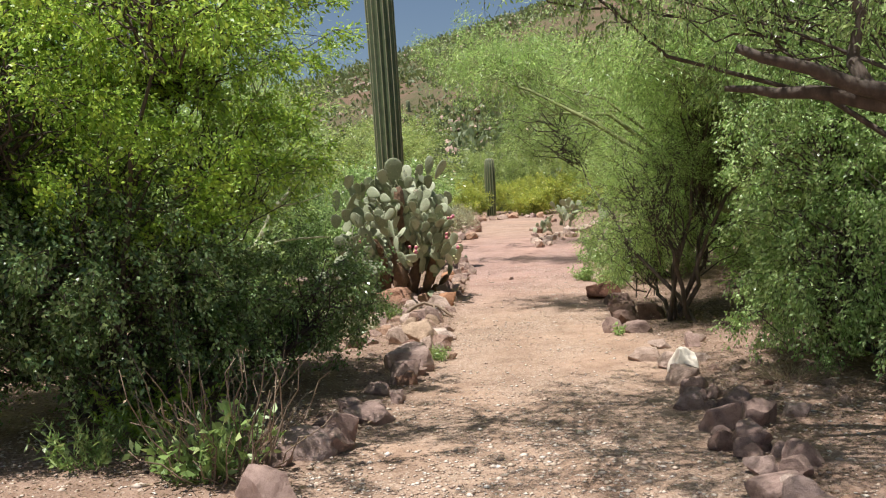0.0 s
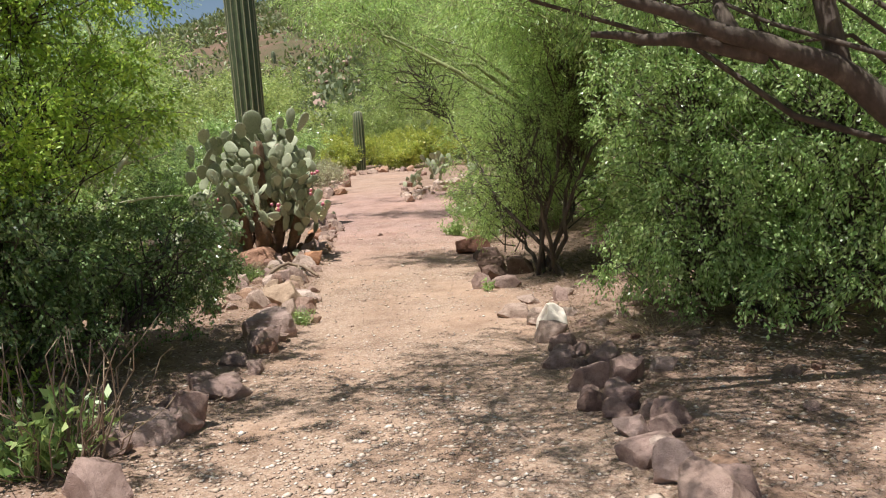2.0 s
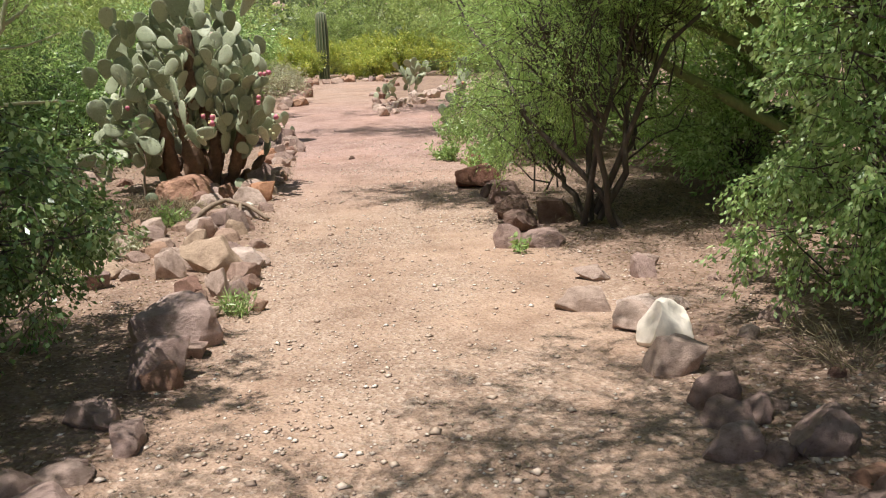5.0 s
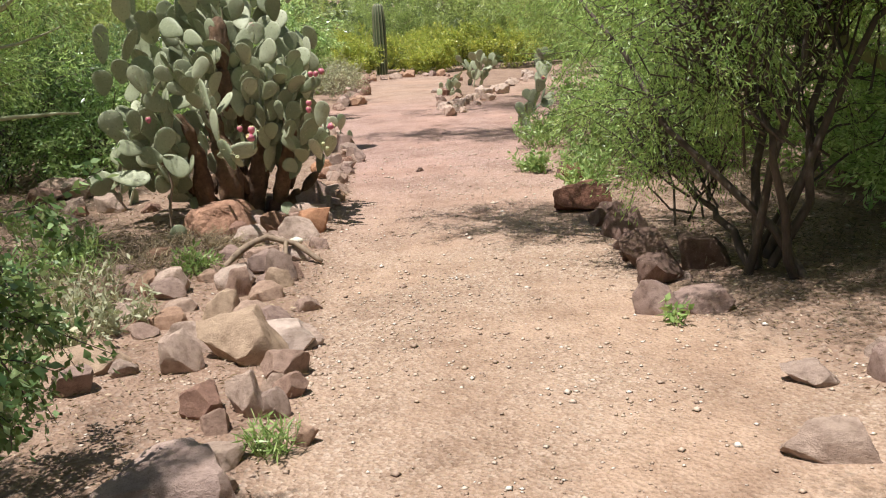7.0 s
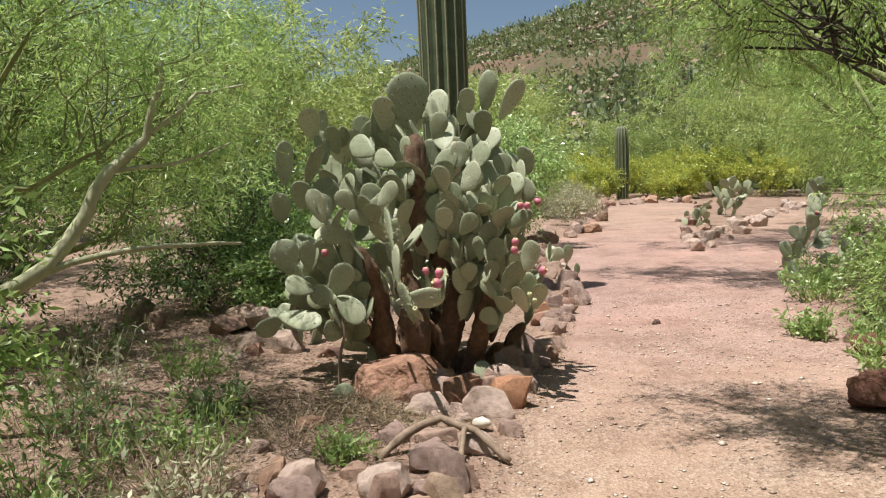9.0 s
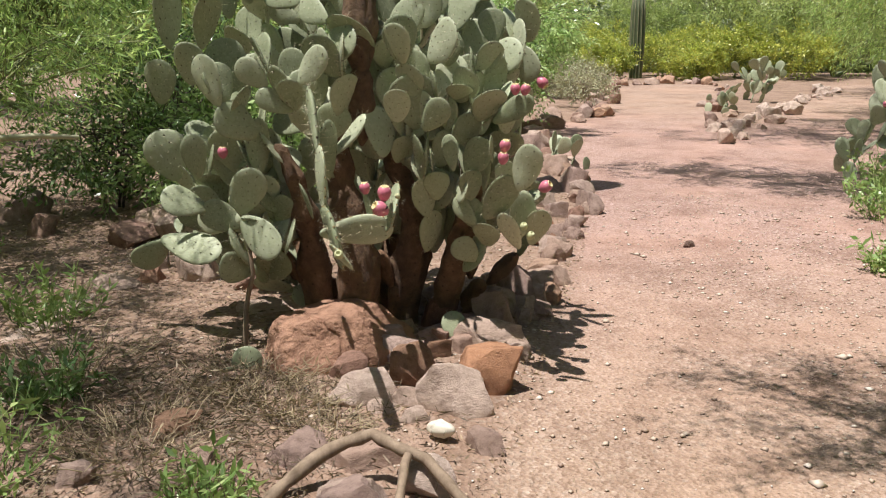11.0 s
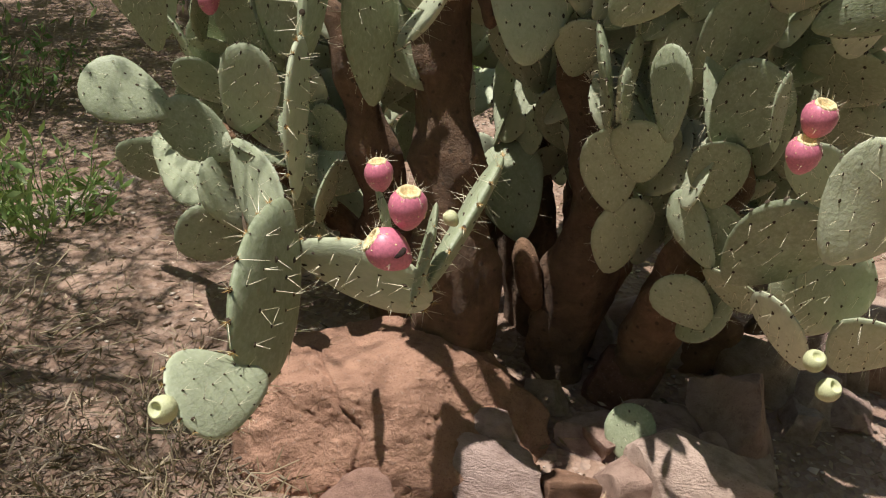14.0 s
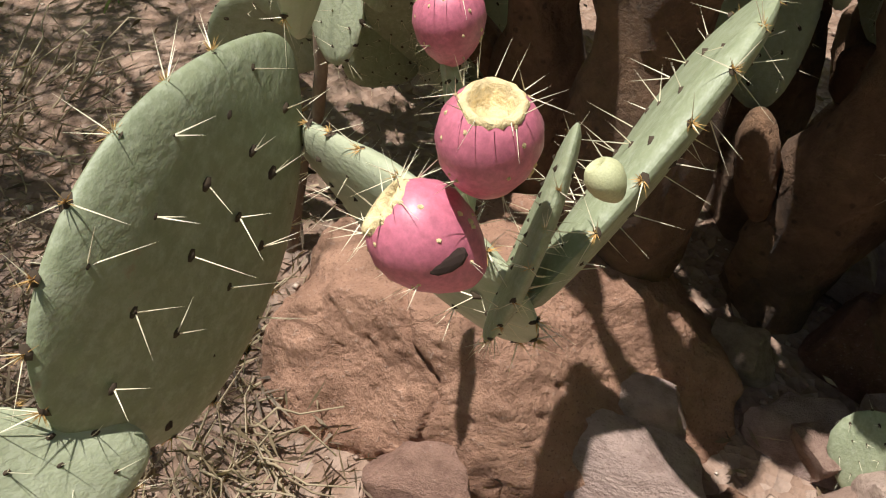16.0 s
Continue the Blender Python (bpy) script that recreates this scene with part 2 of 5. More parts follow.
OLD_PAD = cork_material()
AREOLE = plain_material("areole", (0.055, 0.036, 0.02), 0.9)
SPINE = plain_material("spine", (0.78, 0.7, 0.5), 0.5, 0.1)
GLOCHID = plain_material("glochid", (0.5, 0.3, 0.1), 0.8)
SKIN = plain_material("fruit_skin", (0.55, 0.16, 0.225), 0.42, 0.22, 14, 0.08)
CROWN = plain_material("fruit_crown", (0.74, 0.56, 0.3), 0.7, 0.4, 9, 0.9)
BUD = plain_material("young_fruit", (0.5, 0.5, 0.28), 0.6, 0.15)
ROT = plain_material("fruit_hole", (0.03, 0.015, 0.01), 0.9)
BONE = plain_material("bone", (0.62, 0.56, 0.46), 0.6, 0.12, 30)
RIB = plain_material("saguaro_skin", (0.09, 0.112, 0.05), 0.6, 0.3, 6)
RIB_EDGE = plain_material("saguaro_rib", (0.3, 0.28, 0.17), 0.75, 0.3, 40)


# ---- mesh helpers ----
def mesh_of(name, verts, faces, material, smooth=False):
    me = bpy.data.meshes.new(name)
    me.from_pydata([tuple(v) for v in verts], [], faces)
    me.materials.append(material)
    if smooth:
        me.polygons.foreach_set("use_smooth", [True] * len(me.polygons))
    me.update()
    return me


def quads_of(name, v, material):
    """A mesh of loose quads from an array of n x 4 x 3."""
    v = np.asarray(v, dtype=np.float32)
    n = len(v)
    me = bpy.data.meshes.new(name)
    me.vertices.add(n * 4)
    me.vertices.foreach_set("co", v.reshape(-1))
    me.loops.add(n * 4)
    me.loops.foreach_set("vertex_index", np.arange(n * 4, dtype=np.int32))
    me.polygons.add(n)
    me.polygons.foreach_set("loop_start", np.arange(0, n * 4, 4, dtype=np.int32))
    me.polygons.foreach_set("loop_total", np.full(n, 4, dtype=np.int32))
    me.materials.append(material)
    me.update(calc_edges=True)
    return me


def put(name, me, parent=None, label="", m=None, kind=""):
    ob = new(name, me)
    if parent is not None:
        ob.parent = parent
    if m is not None:
        ob.matrix_basis = m
    return tagged(ob, label, kind=kind)


def part(name, bm, material, parent, label=""):
    me = bpy.data.meshes.new(name)
    bm.to_mesh(me)
    bm.free()
    me.materials.append(material)
    return put(name, me, parent, label)


def thing(name, label, category, x=0.0, y=0.0, z=0.0, group=""):
    e = new(name)
    e.empty_display_size = 0.1
    e.location = (x, y, z)
    return tagged(e, label, category, group)


def unit(v):
    return v / np.maximum(np.linalg.norm(v, axis=-1, keepdims=True), 1e-9)


def leaves(rng, pos, way, length, width, material, name="crown"):
    """Folded diamond leaves, one for each place, along their ways."""
    n = len(pos)
    way = unit(way)
    side = unit(np.cross(way, rng.normal(size=(n, 3))))
    up = np.cross(side, way)
    ln = (length * rng.uniform(0.6, 1.35, (n, 1)))
    wd = (width * rng.uniform(0.6, 1.3, (n, 1)))
    mid = pos + way * ln * 0.5 + up * wd * 0.25
    return quads_of(name, np.stack([pos, mid + side * wd * 0.5, pos + way * ln, mid - side * wd * 0.5], 1), material)


def tubes(name, lines, material, sides=6):
    """Round, tapering branches: each line is (points, radii)."""
    verts, faces = [], []
    for pts, rad in lines:
        pts = np.asarray(pts, float)
        d = unit(np.gradient(pts, axis=0))
        ref = np.array([0.0, 0.0, 1.0]) if abs(d[0][2]) < 0.8 else np.array([1.0, 0.0, 0.0])
        a = unit(np.cross(d, ref))
        b = np.cross(d, a)
        start = len(verts)
        for i in range(len(pts)):
            for k in range(sides):
                w = 2 * math.pi * k / sides
                verts.append(pts[i] + rad[i] * (math.cos(w) * a[i] + math.sin(w) * b[i]))
        for i in range(len(pts) - 1):
            for k in range(sides):
                p, q = start + i * sides + k, start + i * sides + (k + 1) % sides
                faces.append((p, q, q + sides, p + sides))
        faces.append(tuple(start + (len(pts) - 1) * sides + k for k in range(sides)))
    return mesh_of(name, verts, faces, material, True)


def bent(rng, a, b, n=6, wobble=0.08, sag=0.0):
    """A wandering line from a to b."""
    a, b = np.asarray(a, float), np.asarray(b, float)
    t = np.linspace(0, 1, n)[:, None]
    ln = np.linalg.norm(b - a)
    off = np.cumsum(rng.normal(size=(n, 3)) * wobble * ln / math.sqrt(n), 0)
    off -= t * off[-1]
    off[:, 2] += (sag * ln * 4 * t * (1 - t))[:, 0]
    return a + (b - a) * t + off


# ---- ground ----
LEFT_EDGE = ((-30, -0.9), (4.3, -0.62), (5.2, -0.4), (6.4, -0.05), (8.8, 0.2), (10.2, 0.22), (12, 0.4), (15.5, 0.55), (17.5, 0.0), (20, -0.3), (22, 0.75), (30, 1.1))
RIGHT_EDGE = ((-30, 2.0), (4, 1.62), (5.9, 1.85), (7.3, 2.25), (9, 2.2), (11.5, 2.35), (14, 2.7), (16.3, 3.2), (18, 4.6), (22, 7.2), (30, 12))


def edge(pairs, y):
    return np.interp(y, [p[0] for p in pairs], [p[1] for p in pairs])


def hill_height(x, y):
    top = np.clip(27 + 0.3 * x, 10, 60)
    t = np.clip((y - 40) / 105.0, 0, 1)
    t = t * t * (3 - 2 * t) * 0.75 + t * 0.25
    back = np.clip((np.abs(x) - 260) / 600, 0, 1)
    return top * t * (1 - 0.6 * back)


def rise(x, y):
    """The lie of the land, without its small unevenness."""
    x, y = np.asarray(x, float), np.asarray(y, float)
    z = 0.04 * np.clip(y - 9.5, 0, 26) + hill_height(x, y)
    bank = np.clip((edge(LEFT_EDGE, y) - x) / 1.2, 0, 1) * 0.06 + np.clip((x - edge(RIGHT_EDGE, y)) / 1.5, 0, 1) * 0.05
    return z + bank * (y < 30)


def at(x, y):
    return float(rise(x, y))


def spread(lo, hi, step, far, growth):
    mid = list(np.arange(lo, hi + step / 2, step))
    out, s, v = [], step, hi
    while v < far:
        s *= growth
        v += s
        out.append(v)
    low, s, v = [], step, lo
    while v > -far * 0.8:
        s *= growth
        v -= s
        low.append(v)
    return np.array(low[::-1] + mid + out)


def build_ground():
    xs, ys = spread(-3.2, 4.4, 0.085, 1500, 1.07), spread(1.2, 17.0, 0.085, 1500, 1.045)
    gx, gy = np.meshgrid(xs, ys)
    z = rise(gx, gy)
    le, ri = edge(LEFT_EDGE, gy), edge(RIGHT_EDGE, gy)
    wob = np.array([[noise.noise((x * 1.7, y * 1.7, 3.1)) for x in xs] for y in ys]) if len(xs) * len(ys) < 120000 else 0
    fine = np.array([[noise.noise((x * 6.1, y * 6.1, 8.1)) for x in xs] for y in ys])
    edge_w = 0.16
    mask = np.clip((gx - le + 0.12 * wob) / edge_w + 0.5, 0, 1) * np.clip((ri - gx + 0.12 * wob) / edge_w + 0.5, 0, 1)
    wedge_a, wedge_b = 2.2 + (gy - 18.9) * 0.14, 2.2 + (gy - 18.9) * 0.385
    isle = np.clip((gx - wedge_a) / 0.3 + 0.5, 0, 1) * np.clip((wedge_b - gx) / 0.3 + 0.5, 0, 1) * (gy > 18.9)
    mask = mask * (1 - isle) * np.clip((30.8 - gy) / 0.5, 0, 1)
    near = np.clip(1 - np.abs(gy - 8) / 40, 0, 1)
    z = z + near * ((0.022 * wob + 0.012 * fine) * (1 - 0.6 * mask) + 0.012 * (1 - mask))
    steep = np.clip((gy - 44) / 20, 0, 1)
    z = z + steep * np.array([[noise.fractal((x * 0.03, y * 0.03, 0.4), 1.0, 2.0, 5) for x in xs] for y in ys]) * 3.2
    nx, ny = len(xs), len(ys)
    co = np.stack([gx, gy, z], -1).reshape(-1, 3).astype(np.float32)
    idx = (np.arange(ny - 1)[:, None] * nx + np.arange(nx - 1)[None]).reshape(-1)
    quads = np.stack([idx, idx + 1, idx + nx + 1, idx + nx], 1).astype(np.int32)
    me = bpy.data.meshes.new("ground")
    me.vertices.add(len(co))
    me.vertices.foreach_set("co", co.reshape(-1))
    me.loops.add(quads.size)
    me.loops.foreach_set("vertex_index", quads.reshape(-1))
    me.polygons.add(len(quads))
    me.polygons.foreach_set("loop_start", np.arange(0, quads.size, 4, dtype=np.int32))
    me.polygons.foreach_set("loop_total", np.full(len(quads), 4, dtype=np.int32))
    me.polygons.foreach_set("use_smooth", np.ones(len(quads), dtype=bool))
    me.materials.append(GROUND)
    me.update(calc_edges=True)
    pinkness = np.clip((gy - 10.0) / 4.0, 0, 1) * (1 - 0.75 * np.clip((gy - 20) / 4, 0, 1))
    away = np.clip((gy - 36) / 10, 0, 1) + np.clip((np.abs(gx) - 30) / 20, 0, 1)
    col = np.stack([mask, pinkness, np.clip(away, 0, 1), np.ones_like(mask)], -1).astype(np.float32)
    layer = me.color_attributes.new("path", "FLOAT_COLOR", "POINT")
    layer.data.foreach_set("color", col.reshape(-1))
    return tagged(new("ground", me), "pinkish tan gravel trail through dry desert soil", "ground", kind="structure")


ground = build_ground()


# ---- rocks ----
def rock_mesh(seed, sub=4, cuts=8, rough=0.12, keen=0.95, near=0.26, far=0.45):
    rng = np.random.default_rng(seed)
    bm = bmesh.new()
    bmesh.ops.create_icosphere(bm, subdivisions=sub, radius=0.62)
    planes = [(unit(rng.normal(size=3)), rng.uniform(near + 0.06, far)) for _ in range(cuts)]
    for way in ((1, 0.3, 0.3), (-1, 0.3, 0.2), (0.2, -1, 0.5), (0.1, 0, 1)):
        planes.append((unit(np.array(way, float) + rng.normal(size=3) * 0.35), rng.uniform(near + 0.02, near + 0.14)))
    planes += [(np.array([0.0, 0.0, 1.0]), 0.42), (np.array([0.0, 0.0, -1.0]), 0.38)]
    off = Vector(rng.uniform(0, 50, 3))
    for v in bm.verts:
        p = np.array(v.co)
        for nrm, d in planes:
            over = p @ nrm - d
            if over > 0:
                p = p - nrm * over * keen
        q = Vector(p)
        p = p * (1 + rough * noise.fractal(q * 3.0 + off, 1.0, 2.0, 4))
        v.co = p
    me = bpy.data.meshes.new("rock")
    bm.to_mesh(me)
    bm.free()
    lo = min(v.co.z for v in me.vertices)
    for v in me.vertices:
        v.co.z -= lo
    span = [max(v.co[i] for v in me.vertices) - min(v.co[i] for v in me.vertices) for i in range(3)]
    for v in me.vertices:
        v.co = (v.co.x / span[0], v.co.y / span[1], v.co.z / span[2])
    me.materials.append(None)
    me.polygons.foreach_set("use_smooth", [True] * len(me.polygons))
    if sub < 6:
        me.set_sharp_from_angle(angle=radians(33))
    return me


ROCK_MESHES = {}


def rock(x, y, sx, sy, sz, turn=0.0, seed=0, material=None, tilt=0.0, lift=0.0, label="", name="rock"):
    material = material or STONE
    key = (seed % 14, material.name)
    if key not in ROCK_MESHES:
        me = rock_mesh(100 + key[0])
        me.materials[0] = material
        ROCK_MESHES[key] = me
    ob = new(name, ROCK_MESHES[key])
    s = Matrix.Diagonal((sx * 1.08, sy * 1.12, sz * 1.3, 1))
    lean = tilt + ((seed * 37) % 19 - 9) * 1.3
    ob.matrix_world = pose(x, y, at(x, y) - 0.32 * sz + lift, lean, lean * 0.6, turn) @ s
    return tagged(ob, label or "weathered pinkish brown stone edging the trail", "rock", "stones edging the trail")


def rocks_along(rng, pts, count, size, spread_by, material=None, seed=0):
    pts = np.asarray(pts, float)
    seg = np.linalg.norm(np.diff(pts, axis=0), axis=1)
    cum = np.concatenate([[0], np.cumsum(seg)])
    for k in range(count):
        d = (k + rng.uniform(0.2, 0.8)) / count * cum[-1]
        x, y = np.interp(d, cum, pts[:, 0]), np.interp(d, cum, pts[:, 1])
        s = size * rng.uniform(0.6, 1.35)
        rock(x + rng.normal() * spread_by, y + rng.normal() * spread_by, s * rng.uniform(0.9, 1.4), s, s * rng.uniform(0.55, 0.85), rng.uniform(0, 360), int(rng.integers(0, 14)) + seed, material, rng.normal() * 8)


# ---- trees and shrubs ----
def shrub(name, label, category, x, y, lobes, seed, leaf, bark, stems=5, tufts=60, per_tuft=60, leaf_len=0.022, leaf_wid=0.012, droop=0.15, tuft=0.16, stem_r=0.03, group="", flow=0.5, twig=0.004, shell=0.35, twigs=3):
    """A woody plant: stems to the middle of each lobe of its crown, branches to its tufts, leaves on the tufts.
    lobes: (dx, dy, z above the ground, rx, ry, rz)."""
    rng = np.random.default_rng(seed)
    z0 = at(x, y)
    t = thing(name, label, category, x, y, z0, group)
    trunk, fine, pos, way = [], [], [], []
    total = sum(l[3] * l[4] * l[5] for l in lobes) ** 1.0
    bases = [np.array([rng.normal() * 0.05, rng.normal() * 0.05, -0.03]) for _ in range(stems)]
    for i, (dx, dy, dz, rx, ry, rz) in enumerate(lobes):
        mid = np.array([dx, dy, dz])
        rad = np.array([rx, ry, rz])
        low = mid - np.array([0, 0, rz * 0.4])
        reach = float(np.linalg.norm(low))
        line = bent(rng, bases[i % stems], low, 8, 0.16 if reach < 2.2 else 0.09, 0.06)
        r = np.linspace(stem_r, stem_r * (0.4 if reach < 2.2 else 0.15), 8)
        trunk.append((line, r))
        share = max(6, int(tufts * (rx * ry * rz) / total))
        for k in range(share):
            d = unit(rng.normal(size=3))
            d[2] = d[2] * 0.9 + 0.1
            end = mid + d * rad * rng.uniform(shell, 1.0) ** 0.7
            end[2] = max(end[2], 0.06)
            start = line[int(rng.integers(4 if reach < 1.8 else 6, 8))] if rng.uniform() < 0.7 else mid
            b = bent(rng, start, end, 6, 0.2, 0.05)
            fine.append((b, np.linspace(min(stem_r * 0.28, 0.007) + twig * 0.6, twig * 0.5, 6)))
            out = unit(end - mid + np.array([0, 0, -droop * 1.2]))
            for s in range(twigs):
                tip = end + unit(out * 0.8 + rng.normal(size=3) * 0.6 + np.array([0, 0, -droop])) * tuft * rng.uniform(0.7, 1.7)
                fine.append((np.stack([end, (end + tip) / 2 + rng.normal(size=3) * 0.015, tip]), (twig * 0.7, twig * 0.5, twig * 0.3)))
                n = per_tuft // twigs
                f = rng.uniform(0, 1, (n, 1))
                p = end + (tip - end) * f + rng.normal(size=(n, 3)) * tuft * 0.15
                pos.append(p)
                way.append((tip - end) / tuft * flow + rng.normal(size=(n, 3)) * (1 - flow) + np.array([0, 0, -droop]))
            n = per_tuft // 4
            f = rng.uniform(0.35, 1, n)
            base = np.stack([np.interp(f, np.linspace(0, 1, 6), b[:, k2]) for k2 in range(3)], 1)
            pos.append(base + rng.normal(size=(n, 3)) * tuft * 0.25)
            way.append(rng.normal(size=(n, 3)) + np.array([0, 0, -droop]))
    pos, way = np.concatenate(pos), np.concatenate(way)
    pos[:, 2] = np.maximum(pos[:, 2], 0.02)
    for one in trunk:
        put("stem", tubes("stem", [one], bark, 7), t)
    put("branchwork", tubes("branchwork", fine, bark, 3), t, kind="stuff")
    put("crown", leaves(rng, pos, way, leaf_len, leaf_wid, leaf), t, kind="stuff")
    return t


def weed(name, label, x, y, seed, leaf, spread_by=0.2, high=0.3, blades=60, leaf_len=0.05, leaf_wid=0.014, per=8, stem=None, category="weed", group="", thick=0.003):
    """A low clump: thin stems from one foot, each with leaves."""
    rng = np.random.default_rng(seed)
    t = thing(name, label, category, x, y, at(x, y), group)
    lines, pos, way = [], [], []
    for k in range(blades):
        a = rng.uniform(0, 2 * math.pi)
        r = spread_by * math.sqrt(rng.uniform())
        foot = np.array([math.cos(a) * r * 0.45, math.sin(a) * r * 0.45, -0.01])
        tip = np.array([math.cos(a) * r * 1.1, math.sin(a) * r * 1.1, high * rng.uniform(0.35, 1.1)])
        b = bent(rng, foot, tip, 5, 0.15, 0.05)
        lines.append((b, np.linspace(thick, thick * 0.4, 5)))
        f = rng.uniform(0.15, 1, per)
        p = np.stack([np.interp(f, np.linspace(0, 1, 5), b[:, j]) for j in range(3)], 1)
        pos.append(p)
        way.append(rng.normal(size=(per, 3)) * 0.8 + np.array([0, 0, 0.35]))
    put("stalk", tubes("stalk", lines, stem or leaf, 3), t, kind="stuff")
    if per:
        put("foliage", leaves(rng, np.concatenate(pos), np.concatenate(way), leaf_len, leaf_wid, leaf), t, kind="stuff")
    return t


# ---- saguaro ----
def saguaro(x, y, high, radius, ribs, label, lean=0.0, seed=1):
    t = thing("saguaro", label, "cactus", x, y, at(x, y) - 0.05)
    verts, faces = [], []
    n, rows = ribs * 6, max(10, int(high / 0.2))
    rng = np.random.default_rng(seed)
    hs = [high * i / rows for i in range(rows)] + [high + radius * 0.5, high + radius * 0.85, high + radius]
    crest = []
    for i, h in enumerate(hs):
        u = h / high
        r = radius * (0.86 + 0.16 * math.sin(min(1, u) * 2.6)) * (1 + 0.012 * rng.normal())
        if h > high:
            r *= math.sqrt(max(0.0, 1 - ((h - high) / radius) ** 2)) + 0.02
        for k in range(n):
            a = 2 * math.pi * k / n
            w = abs(((k % 6) / 6.0) - 0.5) * 2
            rr = r * (0.84 + 0.16 * w ** 0.7)
            verts.append((rr * math.cos(a) + lean * u * u, rr * math.sin(a), h))
    for i in range(len(hs) - 1):
        for k in range(n):
            a, b = i * n + k, i * n + (k + 1) % n
            faces.append((a, b, b + n, a + n))
    faces.append(tuple((len(hs) - 1) * n + k for k in range(n)))
    put("stem", mesh_of("stem", verts, faces, RIB, True), t)
    for k in range(ribs):
        pts = [Vector(verts[i * n + k * 6]) for i in range(len(hs) - 1)]
        put("rib_crest", tubes("rib_crest", [([p * 1.0 for p in pts], [0.009 * radius / 0.21] * len(pts))], RIB_EDGE, 4), t, "pale row of spines")
    return t


# ---- prickly pear ----
def pad_mesh(seed, material, rings=9, seg=22, thick=0.11, curl=0.0):
    """A pad one long, its foot at the origin, along z, flat across y; x is its width."""
    rng = np.random.default_rng(seed)
    verts, faces = [], []
    ph = rng.uniform(0, 6)
    rim = []
    for k in range(seg):
        a = 2 * math.pi * k / seg
        zz = 0.5 - 0.5 * math.cos(a)
        w = math.sin(a) * (0.5 * (0.52 + 0.6 * zz - 0.08 * zz * zz)) * (1 + 0.04 * math.sin(3 * a + ph))
        rim.append((w, zz))
    centre = (0.0, 0.55)
    for side in (1, -1):
        for i in range(rings):
            f = math.sin((i + 1) / rings * math.pi / 2)
            d = thick * 0.5 * math.sqrt(max(0, 1 - f ** 2.6))
            for w, zz in rim:
                px, pz = centre[0] + (w - centre[0]) * f, centre[1] + (zz - centre[1]) * f
                u = noise.noise((px * 3 + ph, pz * 3, side * 2.0)) * 0.012
                verts.append((px, side * (d + (u if f < 0.95 else 0)) + curl * (pz - 0.3) ** 2 + 0.12 * curl * px, pz))
    def vid(s, i, k):
        return s * rings * seg + i * seg + k % seg
    for s in (0, 1):
        c = len(verts)
        verts.append((0, (thick * 0.5) * (1 if s == 0 else -1) + curl * 0.06, centre[1]))
        for k in range(seg):
            tri = (c, vid(s, 0, k), vid(s, 0, k + 1))
            faces.append(tri if s else tri[::-1])
            for i in range(rings - 1):
                q = (vid(s, i, k), vid(s, i + 1, k), vid(s, i + 1, k + 1), vid(s, i, k + 1))
                faces.append(q if s else q[::-1])
    return mesh_of("pad", verts, faces, material, True)


def areole_places(seed, thick, curl, count=26):
    """Staggered rows of areoles over both faces and along the rim: (place, outward way)."""
    rng = np.random.default_rng(seed)
    out = []
    for side in (1, -1):
        for r in range(6):
            zz = 0.16 + r * 0.145
            half = 0.5 * (0.52 + 0.6 * zz - 0.08 * zz * zz) * 2 * math.sqrt(max(0.02, zz * (1 - zz))) * 0.86
            cols = 2 if r in (0, 5) else 4
            for c in range(cols):
                px = half * ((c + 0.5 + (0.25 if r % 2 else -0.25)) / cols * 2 - 1) + rng.normal() * 0.012
                f = min(0.98, math.hypot(px / max(0.05, half * 1.12), (zz - 0.55) / 0.5 * 0.6))
                d = thick * 0.5 * math.sqrt(max(0, 1 - f ** 2.6))
                out.append(((px, side * d + curl * (zz - 0.3) ** 2 + 0.12 * curl * px, zz + rng.normal() * 0.01), (px * 0.5, side, 0.15)))
    for k in range(16):
        a = 2 * math.pi * (k + 2) / 20
        zz = 0.5 - 0.5 * math.cos(a)
        w = math.sin(a) * 0.5 * (0.52 + 0.6 * zz - 0.08 * zz * zz)
        out.append(((w, curl * (zz - 0.3) ** 2 + 0.12 * curl * w, zz), (w * 2, rng.normal() * 0.3, (zz - 0.5) * 2)))
    return out


def spines_mesh(seed, places, length, number, material=None, thick=0.017):
    rng = np.random.default_rng(seed)
    verts, faces = [], []
    for p, w in places:
        p = np.array(p)
        for k in range(number):
            if rng.uniform() < 0.35:
                continue
            d = unit(np.array(w) + rng.normal(size=3) * 0.55 + np.array([0, 0, -0.25]))
            ln = length * rng.uniform(0.5, 1.3)
            s = unit(np.cross(d, rng.normal(size=3)))
            u = np.cross(d, s)
            i = len(verts)
            r = length * thick
            verts += [p + s * r, p - s * r * 0.5 + u * r * 0.85, p - s * r * 0.5 - u * r * 0.85, p + d * ln]
            faces += [(i, i + 1, i + 3), (i + 1, i + 2, i + 3), (i + 2, i, i + 3)]
    return mesh_of("spines", verts, faces, material or SPINE)


